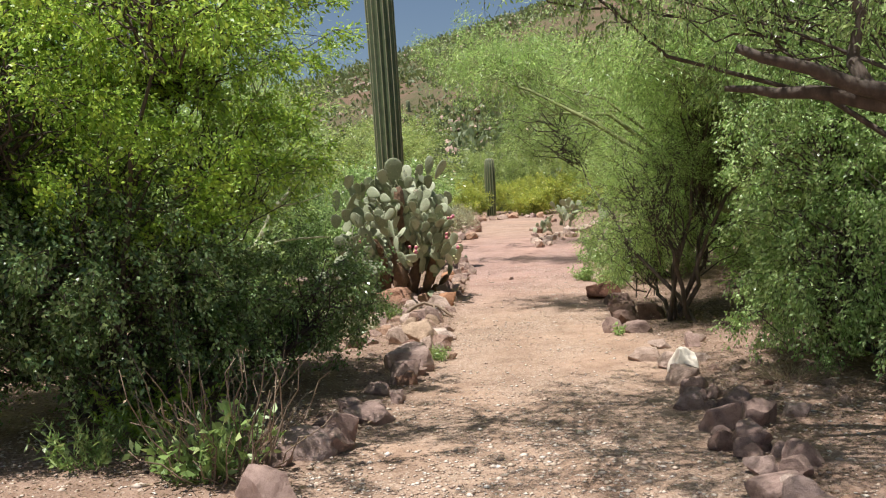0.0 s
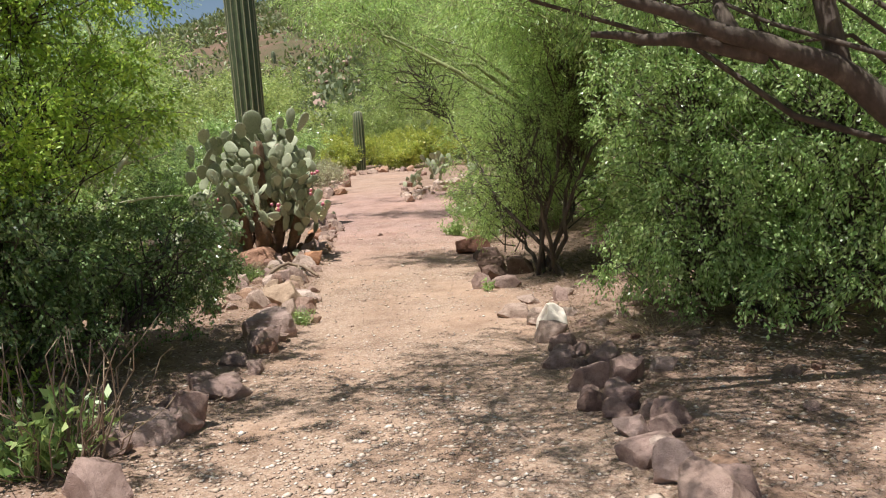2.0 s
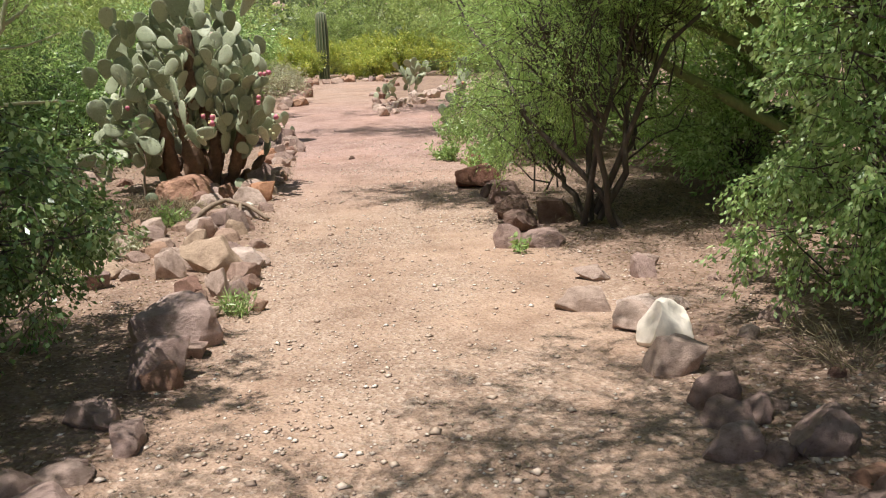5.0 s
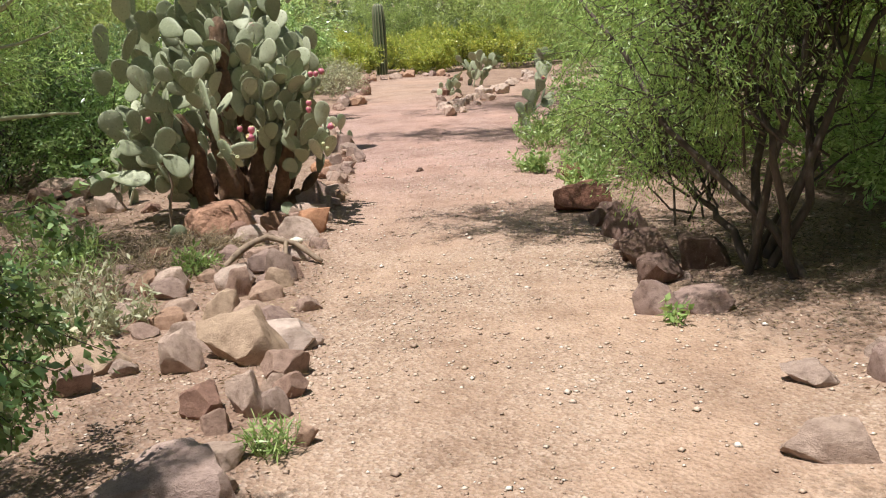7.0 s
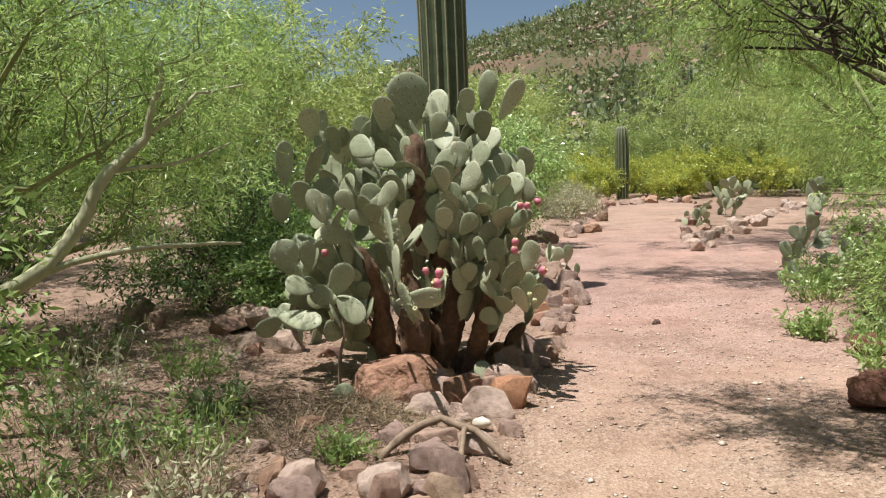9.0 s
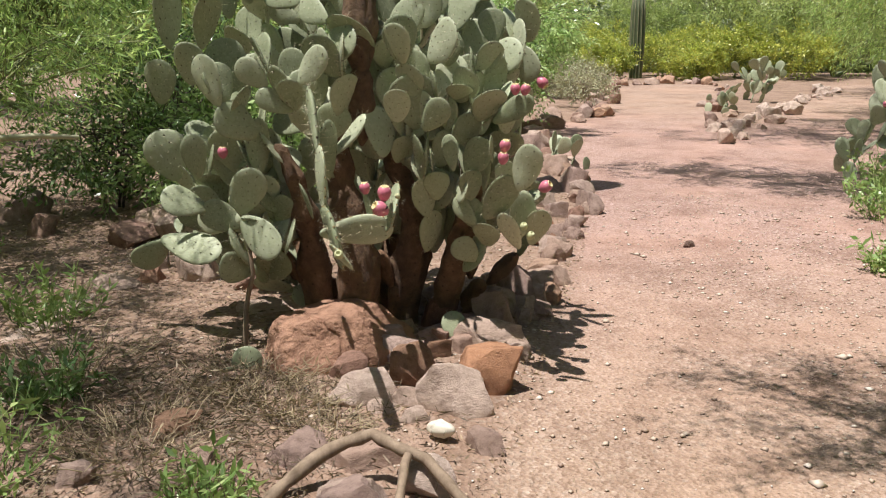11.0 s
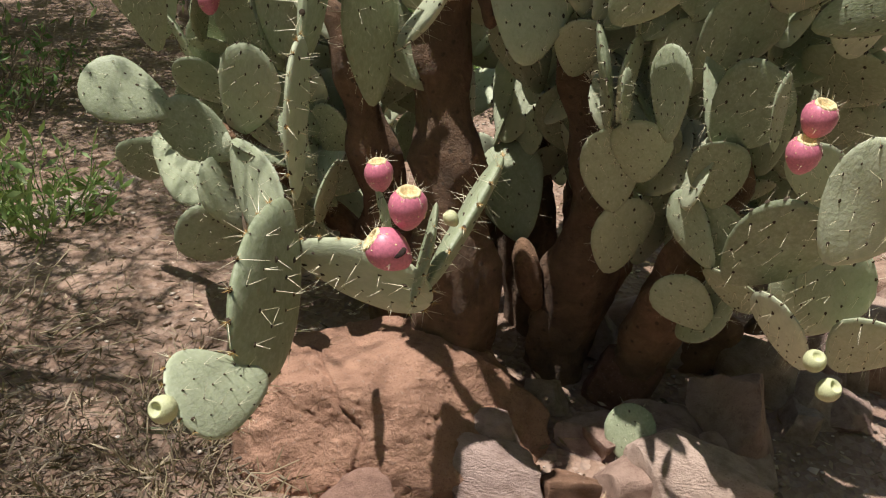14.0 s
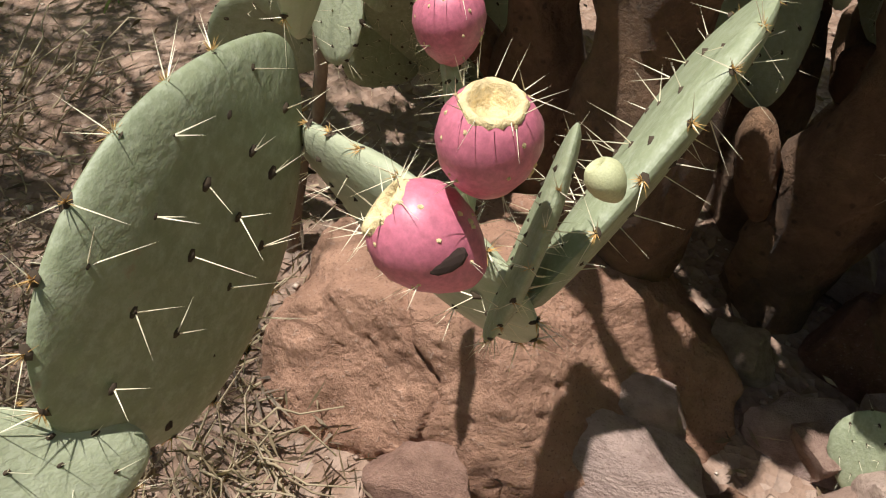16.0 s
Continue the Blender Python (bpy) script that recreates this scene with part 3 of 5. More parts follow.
def dots_mesh(seed, places, size, material):
    rng = np.random.default_rng(seed)
    verts, faces = [], []
    for p, w in places:
        p, w = np.array(p), unit(np.array(w, float))
        s = unit(np.cross(w, (0.3, 0.2, 0.9)))
        u = np.cross(w, s)
        i = len(verts)
        r = size * rng.uniform(0.7, 1.3)
        for k in range(6):
            a = k * math.pi / 3
            verts.append(p + (math.cos(a) * s + 1.35 * math.sin(a) * u) * r - w * r * 0.4)
        verts.append(p + w * r * 0.55)
        faces += [(i + k, i + (k + 1) % 6, i + 6) for k in range(6)]
    return mesh_of("areoles", verts, faces, material, True)


PAD_KINDS = []
for k in range(6):
    curl = (0.0, 0.1, -0.12, 0.18, -0.05, 0.06)[k]
    places = areole_places(50 + k, 0.1, curl)
    PAD_KINDS.append((pad_mesh(20 + k, PAD, 7, 20, 0.1, curl), dots_mesh(60 + k, places, 0.014, AREOLE), spines_mesh(70 + k, places, 0.13, 2)))
NEAR_KINDS = []
for k in range(4):
    curl = (0.05, -0.1, 0.12, 0.03)[k]
    places = areole_places(80 + k, 0.1, curl)
    NEAR_KINDS.append((pad_mesh(30 + k, PAD, 12, 56, 0.1, curl), dots_mesh(84 + k, places, 0.013, AREOLE), spines_mesh(88 + k, places + places[-16:], 0.125, 2), spines_mesh(94 + k, places[-16:], 0.034, 26, GLOCHID, 0.06)))
OLD_KIND = pad_mesh(40, OLD_PAD, 9, 28, 0.3, 0.05)
for v in OLD_KIND.vertices:
    k = 1 + 0.22 * noise.fractal(v.co * 5.0, 1.0, 2.0, 4)
    v.co = (v.co.x * k, v.co.y * k, v.co.z)


def pad_pose(foot, axis, normal, long, wide):
    z = Vector(axis).normalized()
    y = Vector(normal)
    y = (y - z * y.dot(z)).normalized()
    x = y.cross(z)
    return Matrix.Translation(foot) @ Matrix((x, y, z)).transposed().to_4x4() @ Matrix.Diagonal((wide, long, long, 1))


def pad(plant, foot, axis, normal, long, wide=None, kind=0, old=False, spiny=True, near=False):
    """A pad under its plant; wide: its width as a share of its length."""
    m = plant.matrix_world.inverted() @ pad_pose(foot, axis, normal, long, (wide or 0.8) * long)
    if old:
        return put("pad", OLD_KIND, plant, "brown corky old pad", m)
    if near:
        body, dots, spikes, tufts = NEAR_KINDS[kind % 4]
        ob = put("pad", body, plant, "", m)
        put("areole_pattern", dots, ob, kind="stuff")
        put("bristle_cover", tufts, ob, "tufts of orange bristles", kind="stuff")
        put("spine_cover", spikes, ob, kind="stuff")
        return ob
    body, dots, spikes = PAD_KINDS[kind % 6]
    ob = put("pad", body, plant, "", m)
    put("areole_pattern", dots, ob, kind="stuff")
    if spiny:
        put("spine_cover", spikes, ob, kind="stuff")
    return ob


def fruit_mesh(material, cap=False, seg=32):
    prof = [(0.0, 0.13), (0.06, 0.2), (0.18, 0.3), (0.36, 0.4), (0.56, 0.44), (0.72, 0.415), (0.84, 0.345), (0.92, 0.27), (0.94, 0.225), (0.84, 0.17), (0.74, 0.06)]
    if cap:
        prof = [(0.895, 0.275), (0.94, 0.268), (0.97, 0.24), (0.955, 0.2), (0.87, 0.165), (0.8, 0.12), (0.78, 0.03)]
    verts, faces = [], []
    for z, r in prof:
        for k in range(seg):
            a = 2 * math.pi * k / seg
            j = 1 + 0.015 * math.sin(3 * a + z * 4) + (0.035 * math.sin(11 * a + 2 * math.sin(3 * a)) if cap else 0)
            verts.append((r * j * math.cos(a), r * j * math.sin(a), z))
    for i in range(len(prof) - 1):
        for k in range(seg):
            faces.append((i * seg + k, i * seg + (k + 1) % seg, (i + 1) * seg + (k + 1) % seg, (i + 1) * seg + k))
    faces.append(tuple((len(prof) - 1) * seg + k for k in range(seg)))
    return mesh_of("fruit", verts, faces, material, True)


FRUIT, FRUIT_CAP, YOUNG = fruit_mesh(SKIN), fruit_mesh(CROWN, True), fruit_mesh(BUD)
rng_f = np.random.default_rng(5)
TUFT_PLACES = []
for k in range(26):
    a, z = float(rng_f.uniform(0, 6.28)), 0.18 + 0.75 * float(rng_f.uniform())
    r = float(np.interp(z, [0, 0.18, 0.36, 0.56, 0.74, 0.88, 0.96], [0.13, 0.3, 0.4, 0.44, 0.41, 0.32, 0.25]))
    TUFT_PLACES.append(((r * math.cos(a), r * math.sin(a), z), (math.cos(a), math.sin(a), 0.3)))
RIM_PLACES = [((0.27 * math.cos(k * 0.52), 0.27 * math.sin(k * 0.52), 0.96), (math.cos(k * 0.52), math.sin(k * 0.52), 1.2)) for k in range(12)]
FRUIT_TUFTS = dots_mesh(91, TUFT_PLACES, 0.024, CROWN)
FRUIT_SPINES = spines_mesh(92, RIM_PLACES + TUFT_PLACES[::3], 0.32, 2)


def fruit(plant, foot, axis, long, young=False, spiny=True):
    m = plant.matrix_world.inverted() @ pad_pose(foot, axis, (0.3, -0.9, 0.1), long, long * 0.98)
    ob = put("fruit", YOUNG if young else FRUIT, plant, "pale green young fruit" if young else "ripe pink prickly pear fruit", m)
    if not young:
        put("fruit_crown", FRUIT_CAP, ob, "dry yellow rim of the fruit")
        put("tuft_cover", FRUIT_TUFTS, ob, kind="stuff")
        if spiny:
            put("spine_cover", FRUIT_SPINES, ob, kind="stuff")
    return ob


def grow_pear(plant, rng, foot, count, inside, size, heads, spread_by=0.55, old_until=2):
    """Pads on pads, kept inside a bound; heads: (foot, axis, generation)."""
    made = 0
    heads = list(heads)
    placed = []
    while made < count and heads:
        f, ax, gen = heads.pop(int(rng.integers(0, min(len(heads), 6))))
        long = size * rng.uniform(0.8, 1.2) * (1.25 if gen == 0 else 1.0)
        tip = f + ax * long
        if (gen > 1 and not inside(tip)) or any(np.linalg.norm(tip - q) < size * 0.3 for q in placed[-90:]):
            continue
        nrm = np.array([rng.normal() * 0.8, -0.6 + rng.normal() * 0.7, rng.normal() * 0.25])
        pad(plant, f, ax, nrm, long, rng.uniform(0.68, 0.88) if gen >= old_until else 0.5, int(rng.integers(0, 6)), gen < old_until, spiny=tip[1] < 11.9)
        placed.append(tip)
        made += 1
        n = (3, 3, 2, 3, 2, 2, 2, 2)[min(gen, 7)]
        for k in range(n):
            side = unit(np.cross(ax, nrm))
            w = rng.uniform(-0.9, 0.9)
            start = f + ax * long * (0.97 - 0.22 * w * w) + side * w * long * 0.32
            d = unit(ax * 0.75 + side * w * 0.8 + rng.normal(size=3) * spread_by * 0.6 + np.array([0, 0, 0.28]))
            heads.append((start, d, gen + 1))
        if rng.uniform() < 0.03 and gen > 2:
            fruit(plant, tip, ax, 0.06, spiny=False)
    return placed


# ---- the tall saguaro and the far small one ----
saguaro(-0.72, 14.75, 6.6, 0.235, 15, "tall ribbed dark green saguaro behind the prickly pear", lean=-0.12)
saguaro(1.95, 33.2, 2.1, 0.2, 12, "small dark saguaro among yellow brush beyond the trail", seed=2)

# ---- the big prickly pear ----
pear = thing("prickly_pear", "large sprawling prickly pear with spiny grey-green pads and pink fruit", "cactus", -0.4, 11.85, at(-0.4, 11.85))
bpy.context.view_layer.update()
rng = np.random.default_rng(11)


def in_pear(p):
    d = (p - np.array([-0.47, 11.85, 0.95])) / np.array([0.84, 0.7, 1.02])
    return d @ d < 1 and p[2] > 0.25 and not (p[1] < 11.75 and p[2] < 0.68) and not (p[1] < 11.4 and p[0] < -0.1 and p[2] < 1.0)


z0 = at(-0.4, 11.8)
heads = []
for fx, fy, ax in ((-0.35, 11.75, (0.05, -0.25, 1)), (-0.2, 11.8, (0.35, -0.1, 1)), (-0.55, 11.8, (-0.55, -0.1, 0.9)), (-0.4, 11.95, (-0.1, 0.3, 1)), (-0.1, 11.95, (0.5, 0.25, 0.8)), (-0.65, 12.0, (-0.7, 0.2, 0.7))):
    heads.append((np.array([fx, fy, z0 - 0.05]), unit(np.array(ax, float)), 0))
grow_pear(pear, rng, None, 170, in_pear, 0.21, heads)
# higher shoots on the old stems
upper = [(np.array([-0.42 + 0.16 * k * math.cos(k * 2.1), 11.7 + 0.14 * math.sin(k * 2.1) * k, 0.75 + 0.12 * k]), unit(np.array([0.55 * math.cos(k * 2.1), 0.4 * math.sin(k * 2.1), 0.8])), 2) for k in range(6)]
grow_pear(pear, np.random.default_rng(12), None, 180, in_pear, 0.2, upper)

# low shoots on the sides


def in_left(p):
    d = (p - np.array([-1.0, 11.5, 0.6])) / np.array([0.42, 0.42, 0.5])
    return d @ d < 1 and p[2] > 0.2


grow_pear(pear, np.random.default_rng(14), None, 70, in_left, 0.19, [(np.array([-0.8, 11.55, 0.3]), unit(np.array([-0.5, -0.3, 0.8])), 2), (np.array([-0.85, 11.5, 0.5]), unit(np.array([-0.7, 0.2, 0.7])), 2), (np.array([-0.8, 11.4, 0.7]), unit(np.array([-0.5, -0.3, 0.8])), 2), (np.array([-1.05, 11.55, 0.4]), unit(np.array([-0.3, -0.2, 0.9])), 2), (np.array([-0.68, 11.6, 0.22]), unit(np.array([-0.7, -0.2, 0.6])), 2), (np.array([-0.72, 11.5, 0.5]), unit(np.array([-0.6, -0.3, 0.7])), 2), (np.array([-0.7, 11.7, 0.7]), unit(np.array([-0.8, 0.0, 0.5])), 2)])

def in_right(p):
    d = (p - np.array([0.0, 11.62, 0.95])) / np.array([0.36, 0.36, 0.55])
    return d @ d < 1 and p[2] > 0.45


def in_front(p):
    d = (p - np.array([-0.45, 11.37, 1.15])) / np.array([0.8, 0.34, 0.42])
    return d @ d < 1 and p[1] > 11.08


grow_pear(pear, np.random.default_rng(15), None, 60, in_right, 0.18, [(np.array([-0.02, 11.6, 0.42]), unit(np.array([0.5, -0.2, 0.8])), 2), (np.array([-0.18, 11.6, 0.5]), unit(np.array([0.2, -0.3, 0.9])), 2), (np.array([0.06, 11.7, 0.5]), unit(np.array([0.5, 0.2, 0.8])), 2), (np.array([-0.1, 11.6, 0.75]), unit(np.array([-0.2, -0.3, 0.9])), 2), (np.array([-0.06, 11.65, 0.6]), unit(np.array([0.5, -0.3, 0.8])), 2), (np.array([-0.1, 11.75, 0.7]), unit(np.array([0.6, 0.0, 0.8])), 2), (np.array([0.0, 11.6, 0.8]), unit(np.array([0.3, -0.2, 0.9])), 2)])
grow_pear(pear, np.random.default_rng(16), None, 84, in_front, 0.19, [(np.array([-0.54, 11.42, 0.85]), unit(np.array([-0.4, -0.4, 0.8])), 2), (np.array([-0.3, 11.55, 0.9]), unit(np.array([0.3, -0.5, 0.8])), 2), (np.array([-0.75, 11.4, 0.9]), unit(np.array([-0.6, -0.2, 0.8])), 2), (np.array([-0.5, 11.4, 1.1]), unit(np.array([0.2, -0.4, 0.9])), 2), (np.array([-0.05, 11.5, 0.95]), unit(np.array([0.5, -0.2, 0.9])), 2)])

# thick corky trunks: each point a place and a radius


def trunk(points):
    pts = np.array(points)
    n = 26
    f, g2 = np.linspace(0, 1, len(pts)), np.linspace(0, 1, n)
    line = np.stack([np.interp(g2, f, pts[:, k]) for k in range(4)], 1)
    for _ in range(3):
        line[1:-1] = (line[:-2] + 2 * line[1:-1] + line[2:]) / 4
    verts, faces, seg = [], [], 22
    for i, (x, y, z, r) in enumerate(line):
        joint = 1 + 0.13 * math.cos(i / n * 6.28 * (len(pts) - 1) + 0.6)
        for k in range(seg):
            a = 2 * math.pi * k / seg
            w = 1 + 0.3 * noise.fractal(Vector((math.cos(a) * 1.5, math.sin(a) * 1.5, z * 9 + x * 5)), 0.9, 2.0, 5)
            rr = r * joint * w * (0.35 if i == n - 1 else 1)
            verts.append((x + rr * math.cos(a), y + rr * math.sin(a) * 0.8, z))
    for i in range(n - 1):
        for k in range(seg):
            faces.append((i * seg + k, i * seg + (k + 1) % seg, (i + 1) * seg + (k + 1) % seg, (i + 1) * seg + k))
    faces.append(tuple((n - 1) * seg + k for k in range(seg)))
    put("trunk", mesh_of("trunk", verts, faces, OLD_PAD, True), pear, "thick brown corky trunk", pear.matrix_world.inverted())


trunk([(-0.45, 11.50, 0.00, 0.102), (-0.46, 11.45, 0.49, 0.083), (-0.51, 11.45, 0.73, 0.072), (-0.54, 11.45, 0.91, 0.062), (-0.53, 11.45, 1.09, 0.055)])
trunk([(-0.34, 11.75, 0.00, 0.093), (-0.28, 11.70, 0.47, 0.072), (-0.24, 11.65, 0.68, 0.062), (-0.33, 11.65, 0.88, 0.058), (-0.30, 11.65, 1.10, 0.048)])
trunk([(-0.19, 11.80, 0.00, 0.082), (-0.04, 11.65, 0.55, 0.058), (0.02, 11.55, 0.78, 0.048), (-0.00, 11.50, 0.96, 0.040)])
trunk([(-0.64, 11.55, 0.00, 0.081), (-0.67, 11.50, 0.47, 0.067), (-0.69, 11.45, 0.70, 0.052), (-0.72, 11.40, 0.86, 0.038), (-0.78, 11.40, 0.99, 0.035)])
trunk([(-0.73, 11.55, 0.37, 0.053), (-0.82, 11.45, 0.51, 0.044), (-0.89, 11.35, 0.63, 0.036), (-0.97, 11.28, 0.71, 0.039)])
trunk([(-0.42, 11.85, 0.00, 0.089), (-0.54, 11.90, 0.44, 0.075), (-0.55, 11.85, 0.73, 0.061), (-0.45, 11.80, 1.03, 0.052)])
# upright brown pads on the front stem
pad(pear, (-0.43, 11.45, 0.98), (0.02, -0.06, 1), (0.3, -0.9, 0), 0.34, 0.4, old=True)
pad(pear, (-0.43, 11.43, 1.24), (0.0, 0.1, 1), (0.5, -0.9, 0), 0.44, 0.42, old=True)
pad(pear, (-0.49, 11.60, 1.71), (0.02, -0.08, 1.00), (0.63, -0.88, 0.18), 0.365, 0.93, 4)
pad(pear, (-0.64, 11.60, 1.70), (0.03, -0.41, 0.91), (-0.07, -1.90, -0.17), 0.245, 0.73, 5)
pad(pear, (-0.31, 11.70, 1.70), (-0.08, 0.15, 0.99), (-0.23, -0.55, 0.27), 0.283, 0.70, 4)
pad(pear, (-0.03, 11.80, 1.82), (0.17, -0.12, 0.98), (0.13, -1.29, -0.20), 0.275, 0.53, 2)
pad(pear, (0.07, 11.80, 1.77), (0.51, -0.12, 0.85), (0.30, -0.72, -0.35), 0.292, 0.50, 0)
pad(pear, (-0.03, 11.70, 1.63), (0.03, -0.38, 0.93), (0.04, -0.86, -0.07), 0.208, 0.69, 4)
pad(pear, (-0.13, 11.80, 1.82), (-0.08, -0.25, 0.97), (0.21, -1.18, -0.33), 0.166, 0.77, 3)
pad(pear, (-0.17, 11.50, 1.46), (0.10, 0.13, 0.99), (0.10, -0.32, 0.04), 0.167, 0.93, 1)
pad(pear, (-1.11, 11.60, 1.67), (0.06, -0.75, 0.66), (0.16, -0.36, -0.07), 0.273, 0.61, 4)
pad(pear, (-1.07, 11.70, 1.70), (0.01, -0.45, 0.89), (0.76, -0.60, 0.16), 0.187, 0.60, 0)
pad(pear, (-1.05, 11.60, 1.51), (-0.05, -0.05, 1.00), (0.81, -0.67, -0.47), 0.222, 0.66, 2)
pad(pear, (-1.29, 11.50, 1.38), (0.06, -0.09, 0.99), (0.31, -0.67, -0.00), 0.293, 0.50, 1)
pad(pear, (-1.14, 11.50, 1.38), (0.44, -0.60, 0.67), (0.87, -0.58, -0.06), 0.336, 0.50, 4)
pad(pear, (-1.29, 11.40, 1.15), (0.07, -0.12, 0.99), (-0.09, -0.83, -0.05), 0.193, 0.93, 5)
pad(pear, (-1.15, 11.40, 1.23), (0.13, -0.29, 0.95), (0.01, -1.18, 0.40), 0.191, 0.93, 1)
pad(pear, (-0.97, 11.40, 1.20), (-0.14, -0.03, 0.99), (0.28, -1.26, 0.27), 0.227, 0.93, 1)
pad(pear, (-0.87, 11.50, 1.23), (-0.09, 0.27, 0.96), (-0.29, -0.55, -0.74), 0.230, 0.93, 0)
pad(pear, (-0.73, 11.45, 1.20), (0.14, -0.07, 0.99), (-0.23, -1.50, 0.09), 0.188, 0.93, 1)
pad(pear, (-0.67, 11.30, 1.16), (0.39, 0.12, 0.91), (0.08, -0.50, -0.24), 0.146, 0.93, 4)
pad(pear, (-0.59, 11.40, 1.00), (0.53, -0.18, 0.83), (0.31, -0.76, 0.18), 0.185, 0.93, 2)
pad(pear, (-0.33, 11.40, 0.94), (-0.14, 0.34, 0.93), (0.94, -0.79, 0.02), 0.220, 0.93, 0)
pad(pear, (-0.18, 11.50, 1.04), (-0.18, -0.33, 0.93), (0.14, -1.02, 0.04), 0.260, 0.93, 5)
pad(pear, (0.09, 11.60, 1.15), (0.09, -0.15, 0.98), (0.25, -1.47, -0.33), 0.222, 0.71, 1)
pad(pear, (0.07, 11.50, 1.03), (-0.14, 0.09, 0.99), (-0.10, -0.54, -0.18), 0.148, 0.93, 5)
pad(pear, (0.24, 11.80, 1.41), (-0.04, -0.32, 0.95), (-0.59, -0.70, -0.02), 0.196, 0.93, 3)
pad(pear, (0.10, 11.70, 1.40), (-0.15, 0.04, 0.99), (0.11, -0.94, 0.40), 0.154, 0.93, 5)
pad(pear, (-1.22, 11.35, 0.83), (-0.18, -0.22, 0.96), (0.30, -0.91, 0.38), 0.229, 0.93, 2)
pad(pear, (-1.18, 11.50, 0.95), (-0.22, 0.54, 0.81), (0.31, -0.49, -0.15), 0.156, 0.93, 4)
pad(pear, (-0.85, 11.35, 0.86), (-0.01, 0.01, 1.00), (0.33, -0.34, 0.32), 0.242, 0.57, 1)
pad(pear, (0.01, 11.45, 0.87), (-0.06, 0.54, 0.84), (0.60, -0.52, 0.05), 0.214, 0.72, 4)
pad(pear, (-0.53, 11.60, 1.50), (-0.35, -0.12, 0.93), (-0.58, -0.38, -0.26), 0.195, 0.91, 3)
pad(pear, (-0.40, 11.60, 1.34), (0.39, -0.50, 0.77), (0.03, -0.66, 0.44), 0.185, 0.86, 5)
pad(pear, (-0.31, 11.70, 1.48), (0.53, -0.03, 0.85), (0.15, -1.32, 0.04), 0.217, 0.75, 4)
pad(pear, (-0.11, 11.70, 1.28), (0.13, -0.18, 0.97), (-0.41, -0.60, -0.53), 0.193, 0.93, 5)
pad(pear, (-0.54, 11.50, 1.22), (-0.29, -0.52, 0.81), (-0.06, -1.21, 0.27), 0.188, 0.93, 1)
pad(pear, (-0.99, 11.70, 1.58), (-0.11, -0.50, 0.86), (0.23, -0.41, -0.29), 0.209, 0.62, 1)
pad(pear, (-0.85, 11.70, 1.48), (0.21, 0.02, 0.98), (0.06, -0.79, -0.26), 0.193, 0.58, 3)
pad(pear, (-0.02, 11.80, 1.34), (0.24, 0.04, 0.97), (0.13, -1.32, 0.49), 0.177, 0.93, 0)
pad(pear, (0.16, 11.60, 1.02), (0.19, -0.25, 0.95), (-0.25, -1.15, 0.03), 0.195, 0.81, 1)
# pads at the rim by the trail and the arm on the side away from it
pad(pear, (0.25, 11.15, 0.85), (0.32, -0.16, 0.93), (-0.10, -0.90, 0.40), 0.191, 0.73, 3)
pad(pear, (0.11, 11.30, 0.71), (0.48, -0.40, 0.78), (0.10, -0.90, -0.10), 0.250, 0.58, 1)
pad(pear, (0.14, 11.25, 0.94), (-0.10, 0.00, 0.99), (-1.01, 0.02, -0.14), 0.109, 0.70, 2)
pad(pear, (0.13, 11.35, 1.09), (0.82, -0.26, 0.51), (0.10, -1.00, 0.10), 0.196, 0.53, 4)
pad(pear, (-0.02, 11.30, 0.90), (-0.14, 0.00, 0.99), (-0.30, -0.90, 0.30), 0.149, 0.58, 0)
pad(pear, (-0.11, 11.35, 0.89), (-0.08, 0.00, 1.00), (-1.01, -0.08, -0.12), 0.099, 0.70, 1)
pad(pear, (0.24, 11.35, 0.58), (-0.23, -0.65, 0.72), (-0.30, -0.80, 0.50), 0.229, 0.50, 2)
pad(pear, (0.29, 11.35, 0.60), (0.22, -0.63, 0.74), (0.20, -0.80, 0.50), 0.237, 0.50, 5)
pad(pear, (0.21, 11.45, 0.59), (0.24, -0.52, 0.82), (-0.20, -0.90, 0.30), 0.287, 0.50, 0)
pad(pear, (0.03, 11.45, 0.76), (0.04, -0.33, 0.94), (0.30, -0.90, 0.00), 0.150, 0.79, 3)
pad(pear, (0.08, 11.50, 0.63), (-0.47, -0.30, 0.83), (0.30, -0.90, -0.20), 0.165, 0.80, 1)
pad(pear, (0.25, 11.45, 0.63), (-0.62, -0.38, 0.68), (0.50, -0.80, 0.00), 0.130, 0.87, 4)
pad(pear, (0.05, 11.55, 0.48), (-0.64, -0.35, 0.68), (0.30, -0.90, -0.30), 0.143, 0.95, 2)
pad(pear, (-1.05, 11.20, 0.86), (0.01, -0.26, 0.97), (0.40, -0.90, 0.20), 0.195, 0.62, 2)
pad(pear, (-1.02, 11.20, 0.74), (-0.78, -0.52, 0.35), (0.10, -0.80, 0.60), 0.193, 0.83, 0)
pad(pear, (-0.90, 11.25, 0.66), (-0.82, -0.28, 0.50), (0.10, -0.90, 0.20), 0.179, 0.86, 3)
pad(pear, (-0.90, 11.25, 0.70), (0.77, -0.21, -0.61), (0.20, -1.00, -0.10), 0.235, 0.77, 1)
pad(pear, (-0.95, 11.30, 0.69), (0.52, -0.20, 0.83), (0.30, -1.00, 0.10), 0.251, 0.69, 4)
pad(pear, (-1.34, 11.40, 0.57), (0.95, -0.29, -0.14), (-0.20, -0.70, 0.60), 0.343, 0.50, 5)
